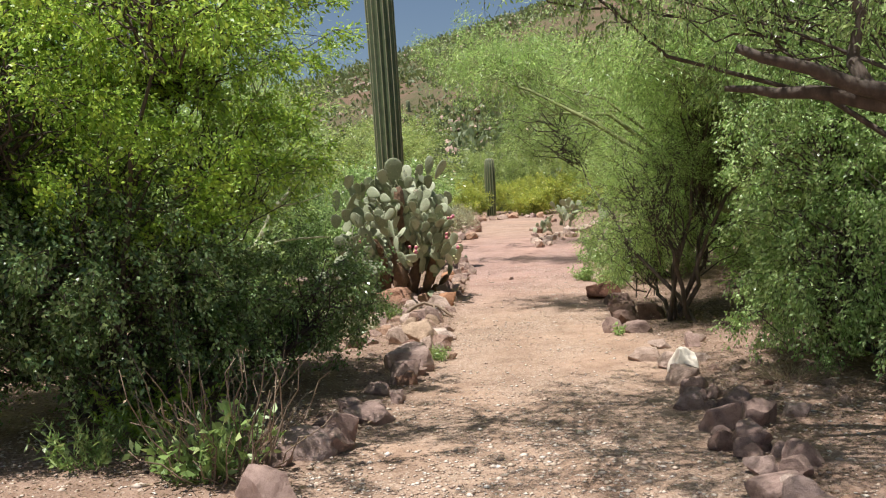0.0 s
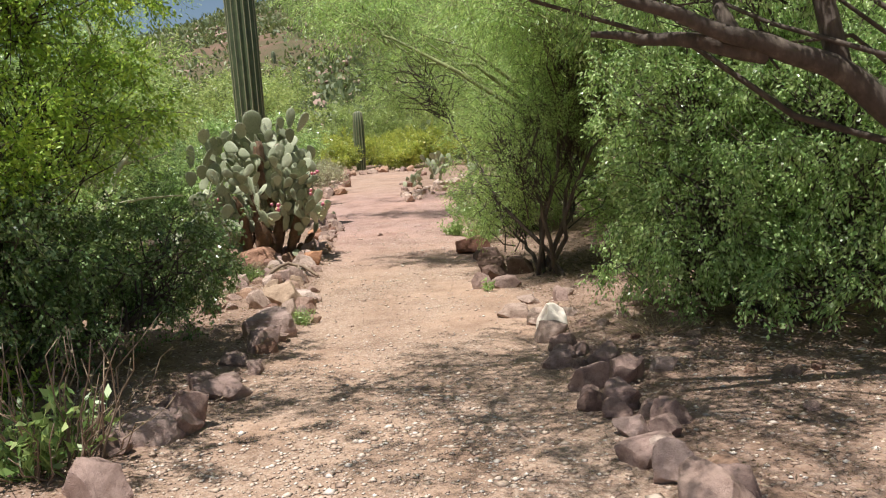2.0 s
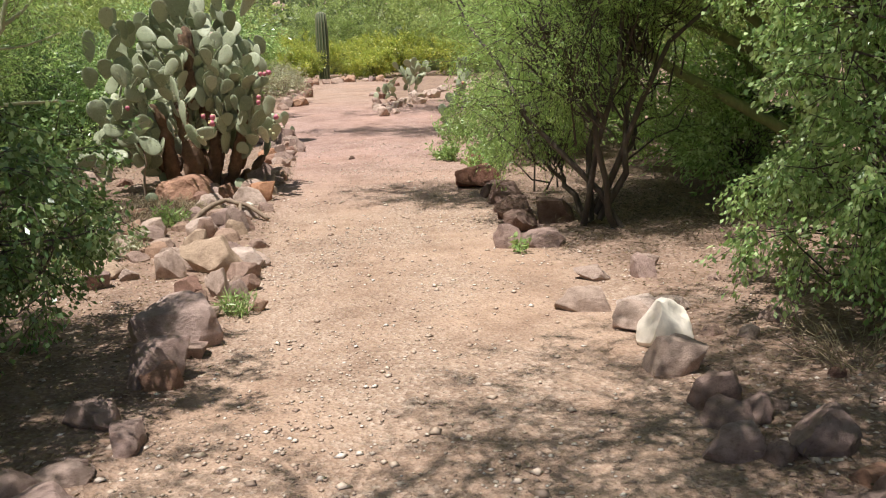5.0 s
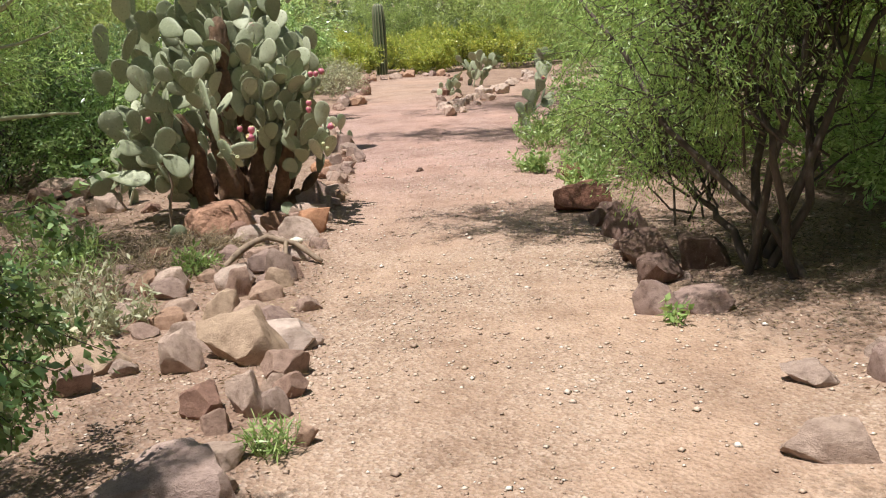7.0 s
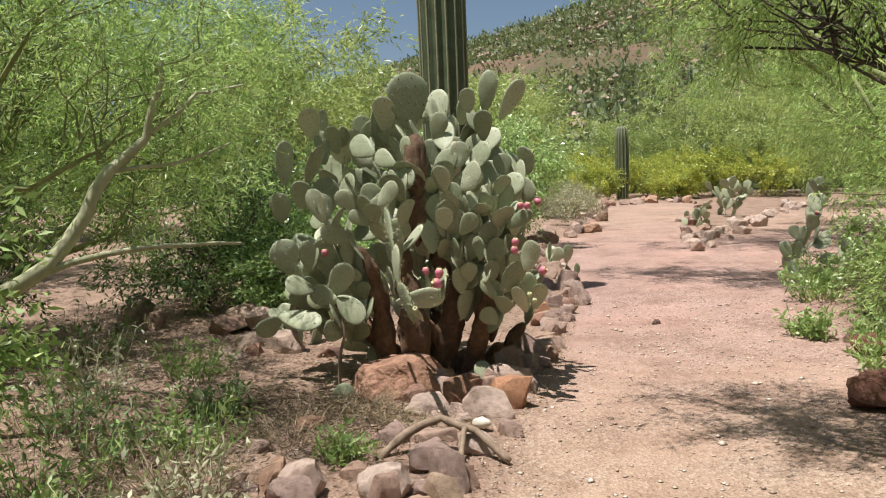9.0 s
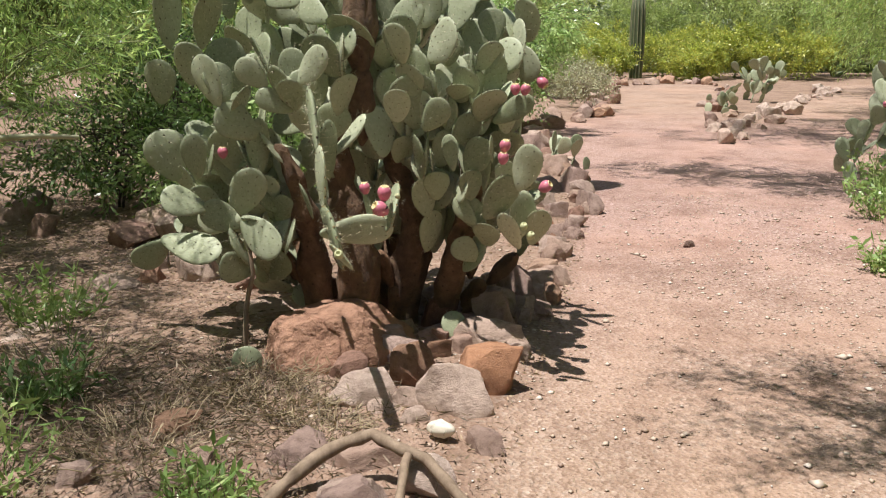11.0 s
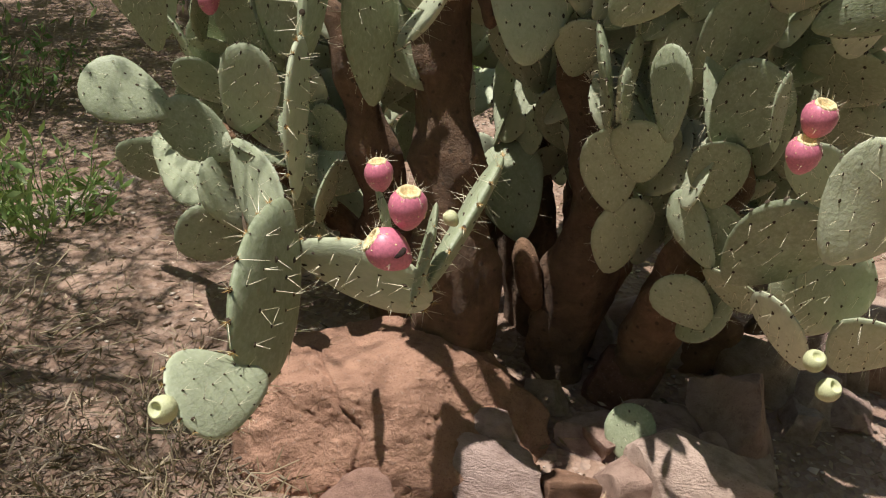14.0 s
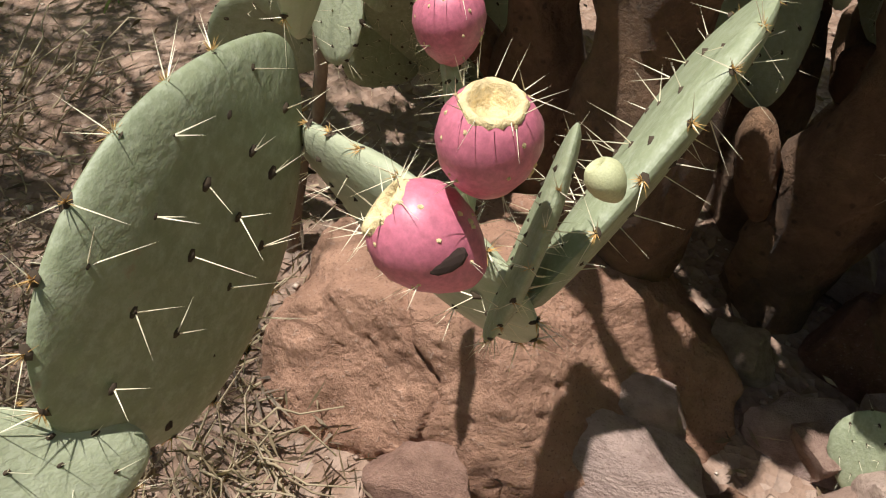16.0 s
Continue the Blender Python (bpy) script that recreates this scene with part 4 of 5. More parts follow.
pad(pear, (-1.30, 11.40, 0.56), (-0.81, 0.00, -0.59), (0.30, -0.80, -0.20), 0.218, 0.70, 2)
pad(pear, (-0.96, 11.45, 0.66), (0.61, -0.19, 0.77), (0.30, -0.90, 0.10), 0.259, 0.64, 3)
pad(pear, (-0.89, 11.50, 0.48), (0.78, -0.36, -0.51), (0.20, -0.90, -0.30), 0.138, 0.95, 0)
pad(pear, (-0.54, 11.10, 0.73), (-0.17, -0.32, 0.93), (-0.81, -0.33, -0.37), 0.156, 0.70, 1)
pad(pear, (-0.50, 11.20, 0.87), (0.07, -0.20, 0.98), (0.90, -0.40, 0.10), 0.245, 0.50, 4)
pad(pear, (-0.50, 11.25, 0.96), (0.69, -0.22, 0.69), (-0.50, -0.60, 0.60), 0.232, 0.50, 5)
pad(pear, (-0.21, 11.15, 1.10), (0.04, -0.36, 0.93), (0.10, -0.95, 0.30), 0.139, 0.92, 1)
pad(pear, (-0.14, 11.30, 1.06), (0.60, -0.30, 0.74), (0.10, -0.95, 0.10), 0.164, 0.75, 0)
pad(pear, (-0.12, 11.50, 0.75), (0.04, -0.36, 0.93), (0.20, -0.90, 0.20), 0.139, 0.93, 4)
pad(pear, (0.0, 11.52, 0.11), (-0.25, 0.1, 0.4), (0.2, -0.9, 0.5), 0.16, 0.8, 2)
fruit(pear, (0.29, 11.15, 0.665), (0.5, -0.3, 0.8), 0.036, young=True)
fruit(pear, (0.27, 11.15, 0.70), (0.2, -0.4, 0.8), 0.034, young=True)
fruit(pear, (0.222, 11.29, 1.2), (0.0, -0.1, 1), 0.045)
fruit(pear, (0.255, 11.28, 1.2), (0.3, -0.1, 1), 0.045)
fruit(pear, (-0.97, 11.27, 0.94), (0.0, -0.1, 1), 0.05)
pad(pear, (-0.83, 11.03, 0.04), (0.15, 0, 1), (0.3, -0.9, 0.3), 0.18, 0.8, 2)
pad(pear, (-0.87, 10.99, 0.03), (-0.1, -0.1, 1), (0.5, -0.8, 0.3), 0.12, 0.75, 3)

# the branch nearest to the trail walker: hanging pads and fruit over the red boulder


def fruit_mid(mid, axis, long, young=False):
    a = Vector(axis).normalized()
    return fruit(pear, Vector(mid) - a * long * 0.5, a, long, young)


near_pad = pad(pear, (-0.455, 10.945, 0.785), (0.5, -0.78, -0.38), (0.84, 0.45, 0.25), 0.3, 0.8, 1, near=True)
pad(pear, (-0.31, 10.74, 0.65), (0.11, -0.93, 0.33), (0.7, 0.15, 0.7), 0.19, 0.7, 2, near=True)
fruit(pear, (-0.285, 10.575, 0.705), (0.1, -0.8, 0.5), 0.036, young=True)
pad(pear, (-0.45, 10.95, 0.79), (-0.1, 0.12, 0.98), (0.85, 0.5, 0.05), 0.24, 0.66, 4, near=True)
pad(pear, (-0.48, 11.0, 0.98), (-0.25, 0.5, 0.85), (0.85, 0.4, 0.05), 0.3, 0.5, 4)
pad(pear, (-0.47, 10.95, 0.7), (0.97, -0.1, 0.14), (0.0, 0.95, 0.3), 0.29, 0.5, 0, near=True)
pad(pear, (-0.2, 10.93, 0.735), (-0.12, 0.88, 0.42), (-0.8, -0.3, 0.45), 0.27, 0.5, 3, near=True)
pad(pear, (-0.2, 10.95, 0.86), (0.0, -0.25, -0.95), (0.8, 0.6, 0), 0.14, 0.55, 5, near=True)
fruit_mid((-0.207, 10.892, 0.868), (0.1, -0.12, 0.95), 0.058)
pecked = fruit_mid((-0.216, 10.868, 0.815), (-0.62, -0.45, 0.5), 0.063)
pad(pear, (-0.27, 10.955, 0.735), (-0.13, -0.08, 0.98), (0.6, 0.7, 0.0), 0.13, 0.4, 2)
fruit_mid((-0.29, 10.94, 0.877), (-0.1, -0.1, 0.95), 0.046)
fruit_mid((-0.168, 10.935, 0.852), (-0.6, -0.3, 0.7), 0.023, True)
fruit_mid((0.19, 11.17, 0.97), (0.1, -0.2, 1), 0.05)
fruit_mid((0.195, 11.18, 1.015), (0.2, -0.2, 1), 0.05)

bm = bmesh.new()
bmesh.ops.create_icosphere(bm, subdivisions=2, radius=1.0)
hole = part("pecked_hole", bm, ROT, pecked, "dark pecked hole in the fruit")
bpy.context.view_layer.update()
hole.matrix_world = look((-0.194, 10.860, 0.822), (-0.192 + 0.55, 10.863 - 0.52, 0.826 + 0.66)) @ pose(0, 0, 0, 0, 0, -30) @ Matrix.Diagonal((0.011, 0.006, 0.003, 1))
stem_line = bent(np.random.default_rng(4), (-0.87, 11.2, 0.03), (-0.88, 11.27, 0.62), 8, 0.08)
put("dry_stem", tubes("dry_stem", [(stem_line - np.array(pear.location), np.linspace(0.014, 0.008, 8))], DRY_WOOD, 8), pear, "thin grey dried stem")

# ---- boulder and stones round the pear ----


def boulder(name, x, y, z, sx, sy, sz, turn, seed, material, label, sub=6, rough=0.09):
    me = rock_mesh(seed, sub, 7, rough, 0.88, 0.36, 0.5)
    me.materials[0] = material
    ob = new(name, me)
    ob.matrix_world = pose(x, y, z, 0, 0, turn) @ Matrix.Diagonal((sx, sy, sz, 1))
    return tagged(ob, label, "rock")




def big_boulder():
    """A rounded block with a cracked, pitted face, longest away from the trail walker."""
    bm = bmesh.new()
    bmesh.ops.create_icosphere(bm, subdivisions=7, radius=1.0)
    off = Vector((3.7, 1.2, 8.4))
    cuts = [(Vector((-0.62, -0.68, 0.4)).normalized(), 0.9), (Vector((0.45, -0.7, 0.55)).normalized(), 0.92), (Vector((-0.15, 0.1, 1)).normalized(), 0.93), (Vector((0.9, 0.2, 0.5)).normalized(), 0.94), (Vector((-0.95, 0.3, 0.2)).normalized(), 0.95)]
    for v in bm.verts:
        p = v.co.copy()
        q = Vector([math.copysign(abs(c) ** 0.72, c) for c in p])
        for way, d in cuts:
            over = q.dot(way) - d
            if over > 0:
                q -= way * over * 0.8
        q.z *= 1 - 0.34 * max(0.0, q.x) ** 1.5
        real = Vector((q.x * 0.34, q.y * 0.23, q.z * 0.235))
        k = 1 + 0.09 * noise.fractal(p * 1.6 + off, 1.0, 2.0, 3) + 0.02 * noise.fractal(real * 26.0 + off, 0.8, 2.0, 5)
        pit = noise.noise(real * 75.0 + off)
        k -= 0.012 * max(0.0, pit - 0.3) * 4
        seam = p.x + 0.34 + 0.06 * noise.noise(p * 3.0) + 0.02 * noise.noise(p * 13.0)
        k -= 0.05 * math.exp(-(seam / 0.014) ** 2) * (1 if p.y < 0.2 else 0)
        seam = p.z + 0.35 - 0.2 * p.x + 0.08 * noise.noise(p * 2.5 + off)
        k -= 0.025 * math.exp(-(seam / 0.02) ** 2)
        v.co = q * k
        v.co = (v.co.x * 0.34, v.co.y * 0.23, v.co.z * 0.235)
    me = bpy.data.meshes.new("boulder")
    bm.to_mesh(me)
    bm.free()
    me.materials.append(BOULDER)
    me.polygons.foreach_set("use_smooth", [True] * len(me.polygons))
    ob = new("boulder", me)
    ob.matrix_world = pose(-0.515, 11.32, 0.1, 0, 0, 52)
    return tagged(ob, "large cracked reddish brown boulder under the prickly pear", "rock")


big_boulder()
rock(-0.22, 7.14, 0.40, 0.29, 0.25, 3, 1, MAUVE)
rock(-0.19, 6.59, 0.25, 0.18, 0.19, 18, 7, DARK_PINK)
rock(-0.19, 6.53, 0.17, 0.12, 0.12, 3, 1, RED_STONE)
rock(-0.03, 7.88, 0.15, 0.11, 0.18, -8, 8, PALE_PINK)
rock(0.08, 7.83, 0.10, 0.07, 0.12, 16, 12)
rock(0.10, 8.65, 0.25, 0.18, 0.11, 17, 0, PALE_PINK)
rock(-0.11, 8.53, 0.38, 0.28, 0.24, -2, 8, TAN_STONE)
rock(-0.63, 9.59, 0.19, 0.14, 0.12, 6, 12)
rock(-0.54, 9.04, 0.19, 0.14, 0.11, 1, 1)
rock(-0.76, 9.12, 0.21, 0.15, 0.12, 6, 0, PALE_PINK)
rock(-0.35, 8.37, 0.17, 0.12, 0.19, 19, 12, PALE_PINK)
rock(-0.26, 9.75, 0.22, 0.16, 0.15, -1, 4, PALE_PINK)
rock(-0.13, 10.16, 0.19, 0.14, 0.11, -4, 4)
rock(-0.02, 9.85, 0.18, 0.13, 0.21, -2, 13)
rock(0.10, 11.52, 0.33, 0.24, 0.15, 8, 13, PALE_PINK)
rock(-0.18, 12.02, 0.33, 0.24, 0.12, 14, 5, MAUVE)
rock(1.95, 6.70, 0.21, 0.15, 0.14, -43, 9, PALE_PINK)
rock(2.08, 6.96, 0.20, 0.15, 0.08, -36, 6, PALE_PINK)
rock(1.85, 7.11, 0.28, 0.20, 0.11, -26, 2)
rock(2.24, 6.93, 0.18, 0.13, 0.07, -41, 4, PALE_PINK)
rock(2.35, 7.56, 0.17, 0.12, 0.15, -41, 13, MAUVE)
rock(2.08, 7.67, 0.20, 0.15, 0.08, -15, 8)
rock(1.86, 8.65, 0.20, 0.15, 0.17, -9, 0, DARK_PINK)
rock(2.17, 9.23, 0.18, 0.13, 0.07, -8, 9, MAUVE)
rock(2.13, 8.66, 0.28, 0.21, 0.12, -16, 4, DARK_PINK)
rock(2.14, 9.54, 0.32, 0.23, 0.21, -8, 8, DARK_STONE)
rock(2.27, 10.32, 0.21, 0.15, 0.16, -26, 6, DARK_STONE)
rock(2.27, 11.25, 0.45, 0.33, 0.21, -12, 6, DARK_RED)
rock(2.60, 12.80, 0.26, 0.19, 0.18, -16, 3, DARK_STONE)
rock(-0.72, 3.95, 0.24, 0.42, 0.2, 20, 13, DARK_PINK)
rock(-0.73, 4.73, 0.38, 0.27, 0.16, 25, 1, MAUVE)
rock(-0.47, 4.87, 0.23, 0.16, 0.22, -1, 10, DARK_PINK)
rock(-0.37, 5.45, 0.32, 0.23, 0.13, 23, 8, MAUVE)
rock(1.97, 6.47, 0.23, 0.17, 0.22, -30, 5, PALE_STONE, label="large bright white stone in the row edging the trail")
rock(1.87, 6.14, 0.26, 0.2, 0.15, -40, 10, PALE_PINK)
rock(1.72, 5.41, 0.20, 0.14, 0.11, -12, 2, MAUVE)
rock(1.73, 4.87, 0.22, 0.16, 0.18, -6, 3, DARK_PINK)
rock(2.02, 5.08, 0.20, 0.14, 0.08, -35, 3, RED_STONE)
rock(2.23, 5.00, 0.16, 0.11, 0.09, -21, 7, MAUVE)
rock(1.63, 4.50, 0.15, 0.11, 0.11, -26, 5, DARK_STONE)
rock(1.70, 4.32, 0.14, 0.10, 0.11, -24, 9, DARK_PINK)
rock(1.68, 4.04, 0.19, 0.14, 0.10, -29, 8, MAUVE)
rock(1.86, 4.29, 0.09, 0.07, 0.09, -33, 5, DARK_PINK)
rock(1.86, 4.09, 0.12, 0.09, 0.14, -37, 0, DARK_PINK)
rock(1.66, 3.71, 0.14, 0.10, 0.12, -20, 4, PALE_PINK)
rock(1.65, 3.49, 0.19, 0.14, 0.18, -20, 9, MAUVE)
rock(1.62, 3.22, 0.17, 0.13, 0.14, -20, 1, MAUVE)
rock(1.79, 3.28, 0.26, 0.19, 0.12, -37, 2, DARK_PINK)
rock(-0.35, 8.64, 0.23, 0.16, 0.15, 11, 0, PALE_PINK)
rock(-0.24, 9.04, 0.23, 0.17, 0.19, 0, 11, TAN_STONE)
rock(0.06, 8.66, 0.35, 0.25, 0.13, -3, 4, PALE_PINK)
rock(-0.04, 9.02, 0.22, 0.16, 0.10, 16, 5, DARK_PINK)
rock(-0.61, 9.68, 0.19, 0.13, 0.17, 2, 4, PALE_PINK)
rock(-0.24, 9.58, 0.16, 0.12, 0.18, 6, 2)
rock(-0.13, 10.08, 0.21, 0.15, 0.14, 16, 6)
rock(-0.03, 9.72, 0.16, 0.12, 0.13, 18, 13, TAN_STONE)
rock(-0.27, 11.30, 0.28, 0.20, 0.11, 12, 13, MAUVE)
rock(-0.30, 11.89, 0.17, 0.12, 0.13, -4, 9)
rock(-0.15, 11.73, 0.17, 0.12, 0.15, -2, 7, DARK_RED)
rock(-0.50, 9.32, 0.16, 0.11, 0.08, 10, 4)
rock(-0.29, 10.91, 0.29, 0.21, 0.11, 19, 2, PALE_PINK)
rock(0.05, 10.89, 0.26, 0.19, 0.18, 8, 0, PALE_PINK)
rock(0.14, 11.09, 0.25, 0.18, 0.19, 5, 7, ORANGE)
rock(-0.14, 11.07, 0.17, 0.12, 0.18, 7, 12, RUSTY)
rock(-0.31, 11.38, 0.16, 0.11, 0.13, 27, 4, MAUVE)
rock(-0.34, 11.24, 0.15, 0.11, 0.06, 22, 7, TAN_STONE)
rock(-0.26, 11.36, 0.12, 0.08, 0.07, 31, 6, TAN_STONE)
rock(-0.43, 11.08, 0.15, 0.11, 0.11, 35, 1)
rock(-0.12, 10.87, 0.11, 0.08, 0.08, 5, 0, PALE_PINK)
rock(-0.21, 10.81, 0.12, 0.09, 0.05, 27, 9, PALE_PINK)
rock(-0.08, 10.77, 0.12, 0.09, 0.05, 22, 2, PALE_PINK)
rock(0.10, 11.73, 0.20, 0.14, 0.22, 11, 8, DARK_PINK)
rock(0.01, 12.51, 0.13, 0.10, 0.07, 7, 3, PALE_PINK)
rock(0.19, 12.15, 0.19, 0.14, 0.22, 0, 0, DARK_PINK)
rock(-0.28, 11.61, 0.11, 0.08, 0.07, 6, 8, TAN_STONE)
rock(-0.13, 11.56, 0.15, 0.11, 0.07, 8, 6, DARK_PINK)
rock(-0.11, 11.37, 0.14, 0.10, 0.09, 18, 3, RUSTY)
rock(0.20, 11.42, 0.10, 0.07, 0.09, 6, 3, MAUVE)
rock(-0.85, 10.47, 0.18, 0.13, 0.07, 40, 7, RUSTY)
rock(0.33, 16.59, 0.35, 0.25, 0.13, -12, 6, PALE_PINK)
rock(0.44, 15.29, 0.23, 0.16, 0.24, -1, 10, MAUVE)
rock(0.20, 14.62, 0.19, 0.14, 0.15, 14, 13)
rock(0.31, 14.29, 0.19, 0.13, 0.14, -6, 3, MAUVE)
rock(0.21, 13.80, 0.23, 0.16, 0.15, -10, 4, ORANGE)
rock(0.18, 17.05, 0.20, 0.15, 0.11, -5, 8)
rock(0.69, 28.06, 0.69, 0.50, 0.43, -9, 3, PALE_PINK)
rock(-0.33, 17.81, 0.26, 0.19, 0.13, 3, 4, DARK_PINK)
rock(0.24, 13.42, 0.19, 0.14, 0.12, 14, 12, RED_STONE)
rock(0.19, 15.37, 0.26, 0.20, 0.12, 2, 6)
rock(-1.95, 12.01, 0.22, 0.17, 0.08, 38, 9, PALE_PINK)
rock(-1.80, 12.14, 0.15, 0.12, 0.09, 29, 11, RED_STONE)
rock(-1.00, 11.76, 0.32, 0.13, 0.06, 35, 9, PALE_PINK)
rock(0.25, 12.53, 0.13, 0.10, 0.08, 0, 6, DARK_STONE)
rock(0.19, 10.60, 0.14, 0.11, 0.09, -3, 13)
rock(-0.18, 10.44, 0.24, 0.19, 0.08, 21, 3)
rock(0.05, 10.32, 0.17, 0.13, 0.11, 8, 12, PALE_PINK)
rock(-0.47, 9.90, 0.13, 0.10, 0.08, 17, 1)
rock(0.06, 8.10, 0.12, 0.09, 0.08, 15, 5)
rock(-0.76, 8.48, 0.31, 0.24, 0.12, 21, 8, TAN_STONE)
rock(2.47, 7.77, 0.15, 0.11, 0.09, -25, 10)
rock(2.23, 9.83, 0.27, 0.21, 0.17, -12, 2, DARK_STONE)
rock(2.51, 12.45, 0.25, 0.19, 0.16, -13, 8, DARK_RED)
rock(2.56, 6.57, 0.13, 0.10, 0.08, -31, 5)
rock(-0.35, 5.75, 0.17, 0.13, 0.07, 11, 4)
boulder("rock_ledge", -1.97, 11.55, 0.0, 0.3, 0.95, 0.17, 4, 31, PALE_PINK, "long low ledge of flat pinkish rock in the bare soil", 5)
boulder("rock_ledge", -1.65, 12.7, 0.04, 0.5, 0.3, 0.16, 30, 32, RED_STONE, "low reddish rock half sunk in the soil", 5)
rng = np.random.default_rng(3)
# ---- stones further along the trail ----
rocks_along(rng, [(0.28, 12.0), (0.33, 13.4), (0.45, 14.3), (0.5, 15.6)], 20, 0.16, 0.06)
rocks_along(rng, [(0.45, 15.6), (-0.1, 18.0), (-0.3, 20.2), (0.75, 22.0)], 30, 0.24, 0.12)
rocks_along(rng, [(0.75, 22.0), (0.95, 26), (1.1, 29.4), (2.4, 30.8), (3.9, 30.6)], 30, 0.26, 0.12)
rocks_along(rng, [(1.75, 3.6), (1.72, 4.4), (1.85, 5.4), (1.9, 5.8)], 15, 0.17, 0.1, DARK_PINK)
rocks_along(rng, [(0.0, 6.9), (0.05, 8.0), (0.02, 9.0), (-0.1, 9.9)], 16, 0.14, 0.1)
rocks_along(rng, [(-0.75, 4.4), (-0.55, 5.3), (-0.25, 6.3)], 8, 0.15, 0.06, DARK_PINK)
rocks_along(rng, [(0.15, 11.3), (0.05, 11.6), (0.2, 12.2)], 10, 0.14, 0.1)
rocks_along(rng, [(1.8, 2.2), (1.72, 3.4)], 6, 0.2, 0.07)
rocks_along(rng, [(2.15, 9.0), (2.3, 9.6), (2.25, 10.4), (2.3, 11.2)], 7, 0.2, 0.1, DARK_STONE)
rocks_along(rng, [(2.15, 18.8), (3.4, 22.4), (5.7, 27.8)], 40, 0.19, 0.14, PALE_PINK)
rocks_along(rng, [(2.25, 19.2), (2.9, 24), (3.8, 30.4)], 22, 0.17, 0.12)
rocks_along(rng, [(-0.6, 8.2), (-0.8, 9.5), (-0.7, 10.6)], 12, 0.13, 0.16)
rocks_along(rng, [(-1.2, 12.2), (-2.2, 12.8), (-3.2, 13.4)], 9, 0.24, 0.2)
rocks_along(rng, [(2.5, 5.4), (3.0, 4.2), (2.4, 7.2)], 12, 0.08, 0.25)
rock(1.19, 13.55, 0.08, 0.06, 0.04, 20, 2, DARK_STONE, label="small dark clod lying on the gravel trail", name="clod")


def dead_stick(x, y, points, radius, label, seed):
    t = thing("dead_branch", label, "branch", x, y, 0.0)
    g = np.random.default_rng(seed)
    pts = np.concatenate([bent(g, a, b, 6, 0.05)[:-1] for a, b in zip(points[:-1], points[1:])] + [np.array([points[-1]])]) - np.array([x, y, 0.0])
    n = len(pts)
    put("wood", tubes("wood", [(pts, np.linspace(radius, radius * 0.8, n) * g.uniform(0.85, 1.15, n))], DRY_WOOD, 9), t)
    return t


dead_stick(-0.1, 10.2, [(-0.4, 10.12, 0.06), (-0.27, 10.25, 0.16), (-0.12, 10.32, 0.215), (0.05, 10.28, 0.16), (0.22, 10.18, 0.05)], 0.022, "curved weathered grey-brown branch arched over the stones", 1)
dead_stick(-0.05, 10.1, [(0.0, 10.27, 0.18), (0.0, 10.12, 0.08), (-0.02, 10.0, 0.03)], 0.014, "short weathered stick leaning on the stones", 2)
dead_stick(5.2, 11.0, [(4.2, 11.2, 0.35), (4.8, 11.0, 0.3), (5.5, 11.1, 0.42), (6.3, 10.9, 0.5)], 0.018, "pale bare fallen branch under the trees", 3)


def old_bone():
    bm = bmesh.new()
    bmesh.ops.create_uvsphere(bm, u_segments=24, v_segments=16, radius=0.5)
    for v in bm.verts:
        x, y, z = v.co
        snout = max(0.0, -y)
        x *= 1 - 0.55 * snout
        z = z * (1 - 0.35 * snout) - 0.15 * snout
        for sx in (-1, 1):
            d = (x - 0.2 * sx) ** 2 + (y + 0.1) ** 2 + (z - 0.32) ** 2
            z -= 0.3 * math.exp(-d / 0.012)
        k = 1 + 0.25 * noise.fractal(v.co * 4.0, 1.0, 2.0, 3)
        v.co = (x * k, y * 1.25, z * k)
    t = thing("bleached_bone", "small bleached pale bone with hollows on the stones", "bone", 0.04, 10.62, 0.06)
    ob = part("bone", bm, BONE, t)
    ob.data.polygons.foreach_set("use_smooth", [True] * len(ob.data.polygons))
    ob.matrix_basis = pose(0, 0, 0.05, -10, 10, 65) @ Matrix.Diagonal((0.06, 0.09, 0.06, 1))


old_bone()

# ---- small prickly pears further on ----


def small_pear(x, y, count, size, bound, seed, label):
    p = thing("prickly_pear", label, "cactus", x, y, at(x, y))
    bpy.context.view_layer.update()
    g = np.random.default_rng(seed)
    z = at(x, y)
    hs = [(np.array([x + g.normal() * bound[0] * 0.45, y + g.normal() * bound[1] * 0.45, z - 0.03]), unit(np.array([g.normal() * 0.4, g.normal() * 0.4, 1.0])), 1) for _ in range(max(5, count // 6))]

    def inside(q):
        d = (q - np.array([x, y, z + bound[2] * 0.4])) / np.array(bound)
        return d @ d < 1
    grow_pear(p, g, None, count, inside, size, hs, 0.55, 0)
    return p


small_pear(3.35, 16.6, 34, 0.24, (0.6, 0.5, 0.8), 41, "grey-green prickly pear at the edge of the trail")
small_pear(3.6, 25.2, 40, 0.24, (0.9, 0.9, 0.75), 42, "low pale prickly pear clump on the stone island")
small_pear(2.9, 22.5, 16, 0.2, (0.4, 0.5, 0.5), 43, "low pale prickly pear clump on the stone island")
small_pear(0.3, 16.6, 10, 0.2, (0.35, 0.3, 0.45), 44, "little prickly pear behind the border stones")
small_pear(-1.45, 12.4, 14, 0.2, (0.35, 0.3, 0.45), 45, "low prickly pear shoots on the bare soil")

